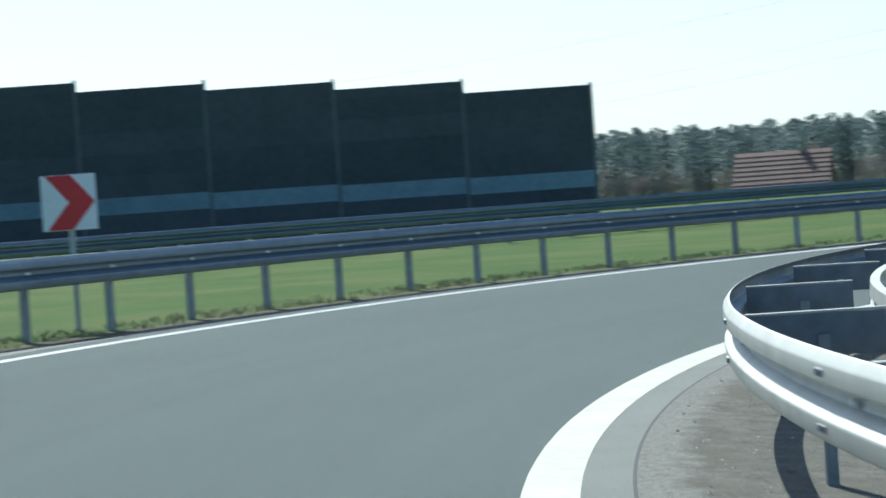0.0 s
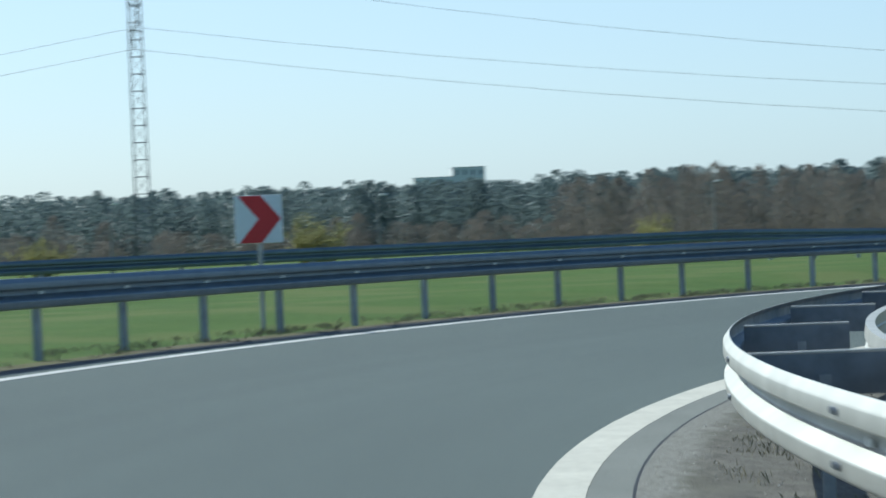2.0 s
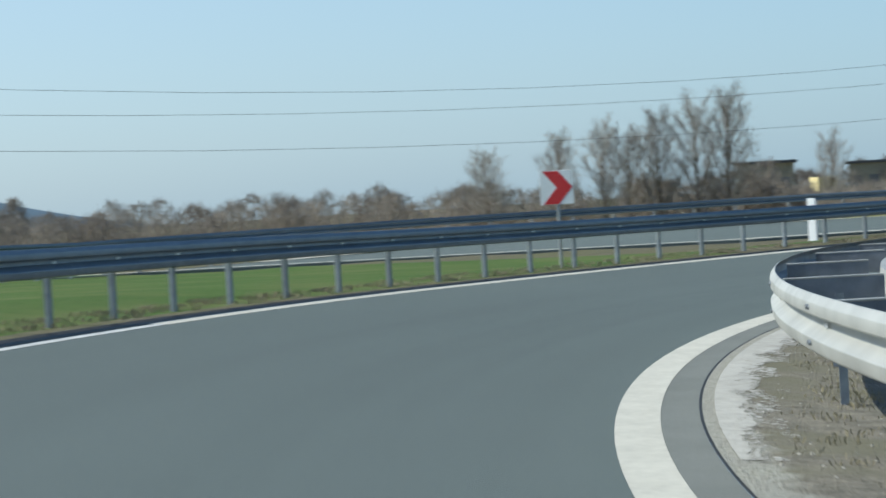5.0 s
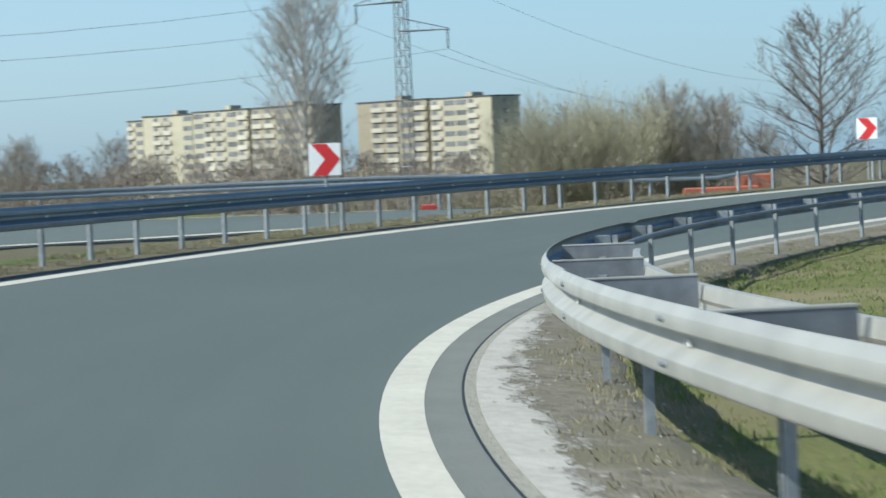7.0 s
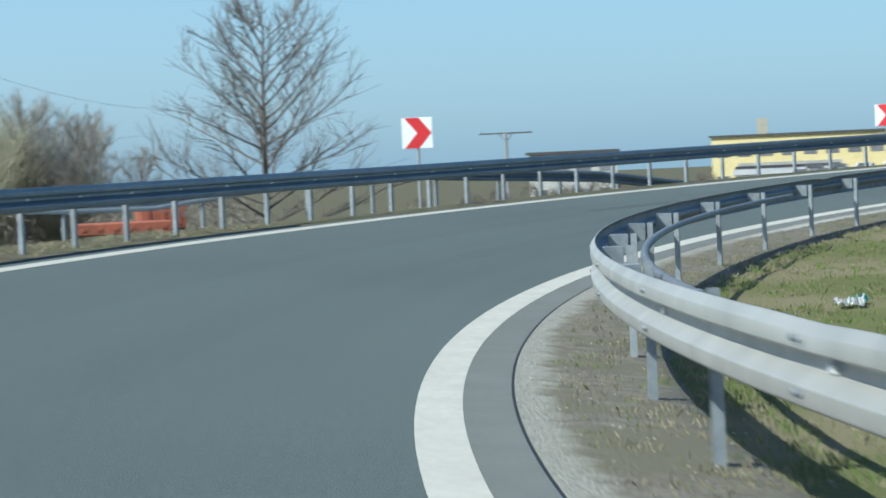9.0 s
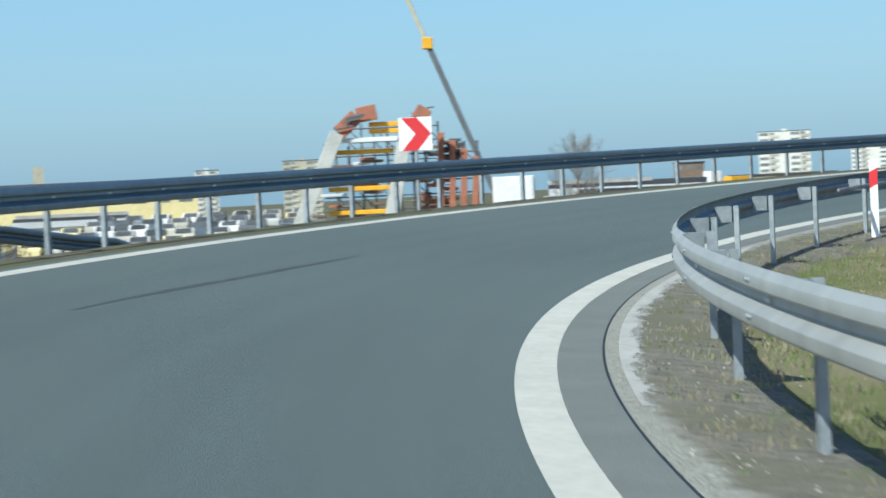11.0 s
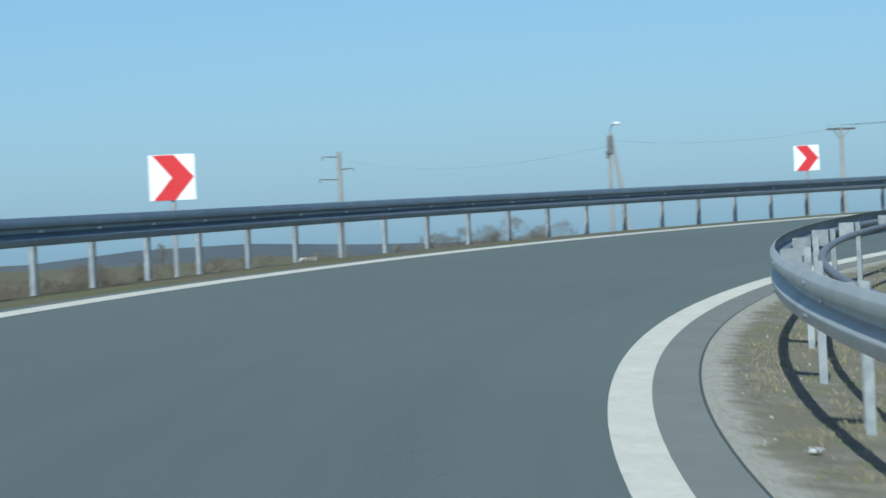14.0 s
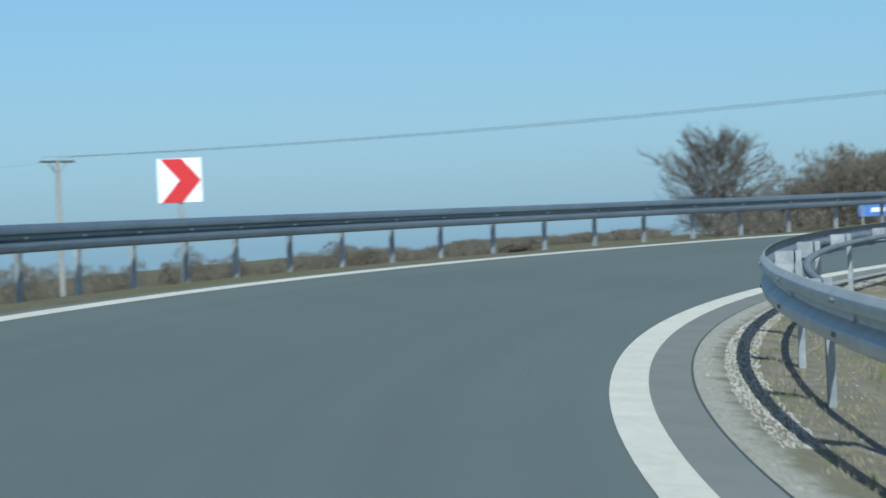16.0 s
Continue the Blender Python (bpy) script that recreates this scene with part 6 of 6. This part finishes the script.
def braced_pole(x, y, top):
    gz = ground_z(x, y)
    e = empty("power_pole", Matrix.Translation((x, y, gz)) @ Matrix.Rotation(radians(195), 4, "Z"), "braced concrete pole with transformer and street lamp", "power pole")
    H = top - gz
    for dx in (-0.1, 1.9):
        bm = bmesh.new()
        rod(bm, (dx, 0, -0.5), (0.1 if dx > 0 else 0.0, 0, H), 0.12, 0.09, n=8)
        part("leg", bm, M["pole_concrete"], e)
    bm = bmesh.new()
    box(bm, -0.12, -0.2, H - 1.2, 0.2, 0.2, H - 0.1, bevel=0.04)
    box(bm, -0.22, -0.1, H - 1.45, -0.05, 0.1, H - 1.0)
    part("transformer", bm, M["steel_dark"], e, "dark grey transformer box")
    bm = bmesh.new()
    rod(bm, (0.05, 0, H - 0.2), (0.15, 0, H + 0.45), 0.03, n=5)
    rod(bm, (0.15, 0, H + 0.45), (0.45, 0, H + 0.6), 0.03, n=5)
    arm = part("lamp_arm", bm, M["steel_dark"], e)
    bm = bmesh.new()
    box(bm, 0.3, -0.1, H + 0.52, 0.68, 0.1, H + 0.68, bevel=0.05)
    part("lamp_head", bm, M["white_sheet"], arm, "white lamp head")
    return e


braced_pole(163.1, -133.2, 6.3)
wire((163.1, -133.2, 5.9), tips3[0], 0.5, 0.004)
wire((219.5, -219.1, 9.0), (163.1, -133.2, 5.6), 1.2, 0.004)


def street_lamp(x, y, top):
    gz = ground_z(x, y)
    e = empty("street_lamp", Matrix.Translation((x, y, gz)), "grey street lamp before the wood", "street lamp", "street lamps before the wood")
    H = top - gz
    bm = bmesh.new()
    rod(bm, (0, 0, -0.5), (0, 0, H), 0.14, 0.09, n=8)
    part("pole", bm, M["pole_concrete"], e)
    bm = bmesh.new()
    rod(bm, (0, 0, H), (0.9, 0, H + 0.1), 0.05, n=5)
    box(bm, 0.4, -0.15, H + 0.02, 1.2, 0.15, H + 0.2, bevel=0.04)
    part("lamp_head", bm, M["white_sheet"], e, "white lamp head")


for x, y, top in ((107.4, 253.7, 6.1), (132.6, 241.1, 5.9), (168.5, 229.7, 6.0), (195.6, 205.2, 5.5), (222.8, 180.5, 4.6)):
    street_lamp(x, y, top)


# ---- far office block above the wood ----
flat_building(1147.7, 1927.4, 1198.9, 1898.7, 40, 56, 10, "white_sheet", "pale hospital block above the wood", 8, 4, pier=0.34)
flat_building(1178.2, 1909.4, 1203.8, 1895.9, 30, 64, 10, "white_sheet", "pale upper storeys of the far block", 4, 5, pier=0.34)


# ---- blue direction sign ----
def blue_sign():
    x, y = 117.50, -87.67
    s, o = locate(x, y)
    e = empty("direction_sign", Matrix.Translation((x, y, 1.4)) @ Matrix.Rotation(radians(3), 4, "Z"), "small blue direction sign on two grey posts", "road sign")
    bm = bmesh.new()
    box(bm, -0.45, -0.01, 0, 0.45, 0.01, 0.36, bevel=0.004)
    plate = part("plate", bm, M["blue_sheet"], e)
    bm = bmesh.new()
    box(bm, -0.3, 0.012, 0.12, 0.1, 0.014, 0.24)
    box(bm, -0.3, -0.014, 0.12, 0.1, -0.012, 0.24)
    part("lettering_bar", bm, M["sign_white"], plate, "white bars of unread lettering")
    for xx in (-0.35, 0.35):
        bm = bmesh.new()
        rod(bm, (xx, 0.03, -2.5), (xx, 0.03, 0.33), 0.03, n=8)
        part("pole", bm, M["sign_back"], e)


blue_sign()


# ---- parked red car beyond the slip road ----
def small_car(x, y, turn, mat, label, z=None):
    e = empty("car", spot(x, y, turn) if z is None else Matrix.Translation((x, y, z)) @ Matrix.Rotation(turn, 4, "Z"), label, "car", "" if z is None else "cars on the market yard")
    bm = bmesh.new()
    prof = [(-2.0, 0.35), (-2.0, 0.85), (-1.2, 0.95), (-0.6, 1.42), (0.9, 1.45), (1.6, 0.98), (2.0, 0.8), (2.0, 0.35)]
    lo = [bm.verts.new((px, -0.82, pz)) for px, pz in prof]
    hi = [bm.verts.new((px, 0.82, pz)) for px, pz in prof]
    bm.faces.new(lo)
    bm.faces.new(list(reversed(hi)))
    for i in range(len(prof)):
        j = (i + 1) % len(prof)
        bm.faces.new((lo[i], hi[i], hi[j], lo[j]))
    bmesh.ops.bevel(bm, geom=bm.edges[:], offset=0.06, segments=2, affect="EDGES")
    part("body", bm, M[mat], e)
    bm = bmesh.new()
    for sy in (-0.835, 0.835):
        box(bm, -0.75, sy - 0.01, 0.98, 1.2, sy + 0.01, 1.33)
    part("side_window", bm, M["glass_far"], e)
    for (xa, za), (xb, zb), nm in (((-1.16, 1.0), (-0.66, 1.39), "rear_window"), ((1.54, 1.03), (0.96, 1.42), "windscreen")):
        bm = bmesh.new()
        out = Vector((zb - za, 0, xa - xb)).normalized() * (0.012 if xa > 0 else -0.012)
        vs = [bm.verts.new(Vector((x, y, z)) + out) for x, y, z in ((xa, -0.68, za), (xa, 0.68, za), (xb, 0.62, zb), (xb, -0.62, zb))]
        bm.faces.new(vs)
        bmesh.ops.solidify(bm, geom=bm.faces[:], thickness=0.01)
        part(nm, bm, M["glass_far"], e)
    for wx in (-1.25, 1.3):
        for wy in (-0.78, 0.78):
            bm = bmesh.new()
            rod(bm, (wx, wy - 0.1, 0.32), (wx, wy + 0.1, 0.32), 0.32, n=16)
            part("wheel", bm, M["rubber"], e)


# plain box added for a small red thing of unknown kind
crate("red_box", 158.6, 30.9, radians(-8), 0.9, 0.75, 0.5, "red_car", "small red box in place of an unidentified red thing", "grit box", 0.3)
YARD = Matrix.Translation((265.1, -87.4, 0)) @ Matrix.Rotation(radians(50.9), 4, "Z")


def yard_pt(u, v, up=0.0):
    """A point of the sloping yard: u across it, v towards its far end."""
    return YARD @ Vector((u, -v, float(np.interp(v, [-34, 37], [-4.0, -2.5])) + up))


# market yard slab, sloped so its rows of parked cars fit the camera's view
yv = [yard_pt(u, v, d) for v in (-34, 0, 37) for u in (-12.5, 13.0) for d in (0.0, -3.0)]
tagged(mesh_ob("pavement_yard", yv, [(0, 2, 6, 4), (4, 6, 10, 8), (0, 1, 3, 2), (0, 4, 5, 1), (4, 8, 9, 5), (2, 3, 7, 6), (6, 7, 11, 10), (8, 10, 11, 9)], M["asphalt_edge"]), "sloping grey asphalt market yard", "yard", kind="structure")
cars = random.Random(8)
for row_v in (-28, -14, 0, 14, 28):
    for i in range(8):
        paint, hue = cars.choice((("white_sheet", "white"), ("concrete", "pale grey"), ("balcony", "cream"), ("blue_dull", "blue"), ("zinc_out", "grey"), ("zinc_post", "silver"), ("plaster_yellow", "yellow"), ("panel_dark", "dark"), ("glass_far", "dark grey")))
        q = yard_pt(-10.0 + i * 2.6 + cars.uniform(-0.3, 0.3), row_v + cars.uniform(-0.5, 0.5))
        small_car(q.x, q.y, radians(140.9 + cars.uniform(-4, 4)), paint, hue + " car parked on the market yard", q.z)
small_car(142.3, 11.3, radians(-14), "red_car", "red hatchback on the lower road")


# ---- litter on the grass inside the loop ----
def litter(s, o, seed, mat, label, size):
    rg = random.Random(seed)
    bm = bmesh.new()
    n = 9
    vs = [[bm.verts.new(((i / (n - 1) - 0.5) * size, (j / (n - 1) - 0.5) * size * 0.6, 0.02 + abs(rg.gauss(0, 0.09 * size)))) for j in range(n)] for i in range(n)]
    for i in range(n - 1):
        for j in range(n - 1):
            bm.faces.new((vs[i][j], vs[i + 1][j], vs[i + 1][j + 1], vs[i][j + 1]))
    bmesh.ops.solidify(bm, geom=bm.faces[:], thickness=0.004)
    me = bpy.data.meshes.new("plastic_bag")
    bm.to_mesh(me)
    bm.free()
    me.materials.append(M[mat])
    ob = new("plastic_bag", me)
    p = at(s, o)
    ob.matrix_basis = Matrix.Translation((p.x, p.y, inner_level(s, o) + 0.01)) @ Matrix.Rotation(rg.uniform(0, 3), 4, "Z")
    tagged(ob, label, "litter")


litter(117.2, -3.4, 1, "white_sheet", "crumpled white plastic bag on the grass", 0.5)
litter(117.7, -3.5, 2, "teal", "crumpled turquoise plastic scrap on the grass", 0.3)
litter(166.8, -1.0, 3, "white_sheet", "small crumpled white paper on the verge", 0.12)


# ---- loose stones, grit and grass on the verges ----
def verge_up(o):
    return float(np.interp(-o, [0.6, 0.8, 1.1, 1.5, 2.0, 2.5], [0.008, 0.004, -0.008, -0.03, -0.04, -0.12]))


def grit_strip(name, s0, s1, o0, o1, mat, label, seed, cell=0.035, patchy=0.5):
    """A thin crust of sand or grit beside the asphalt, broken into patches towards its outer edge."""
    rr = random.Random(seed)
    ns, no = int((s1 - s0) / cell), max(2, int((o0 - o1) * 1.35 / cell))
    verts, faces, index = [], [], {}

    def corner(i, j):
        if (i, j) not in index:
            index[(i, j)] = len(verts)
            s, o = s0 + (i + rr.uniform(-0.4, 0.4)) * cell, o0 - (j + rr.uniform(-0.4, 0.4) * (j > 0)) * cell
            verts.append(at(s, o, verge_up(o) + 0.004))
        return index[(i, j)]

    for i in range(ns):
        s = s0 + i * cell
        fade = min(1.0, (s - s0) / 4.0, (s1 - s) / 4.0)
        for j in range(no):
            u = j * cell / (o0 - o1)
            v = noise.noise(Vector((s * 0.4, j * cell * 2, seed))) * 0.55 + noise.noise(Vector((s * 1.6, j * cell * 7, seed + 9))) * patchy + rr.uniform(-0.55, 0.55) * patchy
            if u * 1.5 - 1.15 + v > fade * 0.5 - 0.5:
                continue
            faces.append((corner(i, j), corner(i + 1, j), corner(i + 1, j + 1), corner(i, j + 1)))
    return tagged(mesh_ob(name, verts, faces, M[mat], True), label, "grit", kind="stuff")


grit_strip("pale_grit", 57.5, 94.5, -0.61, -1.0, "grit", "pale windblown grit beside the asphalt", 1, cell=0.03, patchy=0.75)
grit_strip("pale_grit", 131.0, 152.0, -0.70, -0.86, "grit", "thin pale grit beside the asphalt", 4, cell=0.03, patchy=0.95)


def stones(name, count, s0, s1, o0, o1, size, label, seed):
    r = np.random.RandomState(seed)
    verts, faces = [], []
    for _ in range(count):
        s, o = r.uniform(s0, s1), r.uniform(o0, o1)
        p = at(s, o, verge_up(o))
        q = size * r.uniform(0.4, 1.0)
        b = len(verts)
        for dx, dy, dz in ((1, 0, 0.1), (0, 1, 0.1), (-1, 0, 0.1), (0, -1, 0.1), (0.1, 0.1, 0.8), (0, 0, -0.3)):
            verts.append(p + Vector((dx * r.uniform(0.7, 1.2), dy * r.uniform(0.7, 1.2), dz * r.uniform(0.7, 1.2))) * q)
        for k in range(4):
            faces += [(b + k, b + (k + 1) % 4, b + 4), (b + (k + 1) % 4, b + k, b + 5)]
    return tagged(mesh_ob(name, verts, faces, M["stone"]), label, "gravel", kind="stuff")


stones("gravel", 2000, -4, 226, -0.64, -1.9, 0.014, "loose small stones on the verge", 1)
stones("gravel", 6000, 193, 230, -0.84, -1.12, 0.016, "loose pale gravel beside the asphalt", 2)


def blades(name, count, s0, s1, o0, o1, h, mat, label, seed, outside=False, clump=0.5):
    """Thin bent grass blades in loose clumps."""
    r = np.random.RandomState(seed)
    verts, faces = [], []
    n = 0
    while n < count:
        s, o = r.uniform(s0, s1), r.uniform(o0, o1)
        if noise.noise(Vector((s * 1.3, o * 2.3, seed))) < clump - 0.5:
            n += 1
            continue
        p0 = at(s, o)
        zb = ground(s, o) + 0.01 if outside else (at(s, o, verge_up(o)).z if o > -2.4 else inner_level(s, o))
        for _ in range(5):
            n += 1
            x, y = p0.x + r.normal(0, 0.05), p0.y + r.normal(0, 0.05)
            a = r.uniform(0, 6.283)
            hh = h * r.uniform(0.4, 1.0)
            w = 0.003 + 0.002 * r.rand()
            lx, ly = r.normal(0, 0.45) * hh, r.normal(0, 0.45) * hh
            b = len(verts)
            verts += [(x - w * math.cos(a), y - w * math.sin(a), zb - 0.02), (x + w * math.cos(a), y + w * math.sin(a), zb - 0.02), (x + lx * 0.4, y + ly * 0.4, zb + hh * 0.6), (x + lx, y + ly, zb + hh)]
            faces += [(b, b + 1, b + 2), (b + 1, b + 3, b + 2)]
    return tagged(mesh_ob(name, verts, faces, M[mat]), label, "grass", kind="stuff")


blades("dry_grass", 60000, 20, 226, -0.95, -3.2, 0.045, "dry_grass", "thin dry grass on the inner verge", 1, clump=0.45)
blades("green_grass", 64000, 56, 150, -1.9, -9.0, 0.06, "fresh_grass", "short green grass inside the loop", 2, clump=0.45)
blades("green_grass", 14000, 96, 224, -0.85, -2.4, 0.03, "fresh_grass", "sparse green grass on the inner verge", 3, clump=0.55)
blades("dry_grass", 22000, 62, 130, 6.6, 8.2, 0.06, "dry_grass", "dry grass along the outer guardrail", 4, True, 0.5)
blades("dry_grass", 9000, 63, 132, -2.4, -9.0, 0.06, "dry_grass", "dry straw in the grass inside the loop", 6, clump=0.5)
blades("dry_grass", 26000, 132, 176, -2.2, -9.0, 0.06, "dry_grass", "dry straw in the grass inside the loop", 8, clump=0.45)
blades("dry_grass", 9000, 10, 64, 6.45, 7.6, 0.07, "dry_grass", "dry grass along the outer gutter", 7, True, 0.45)
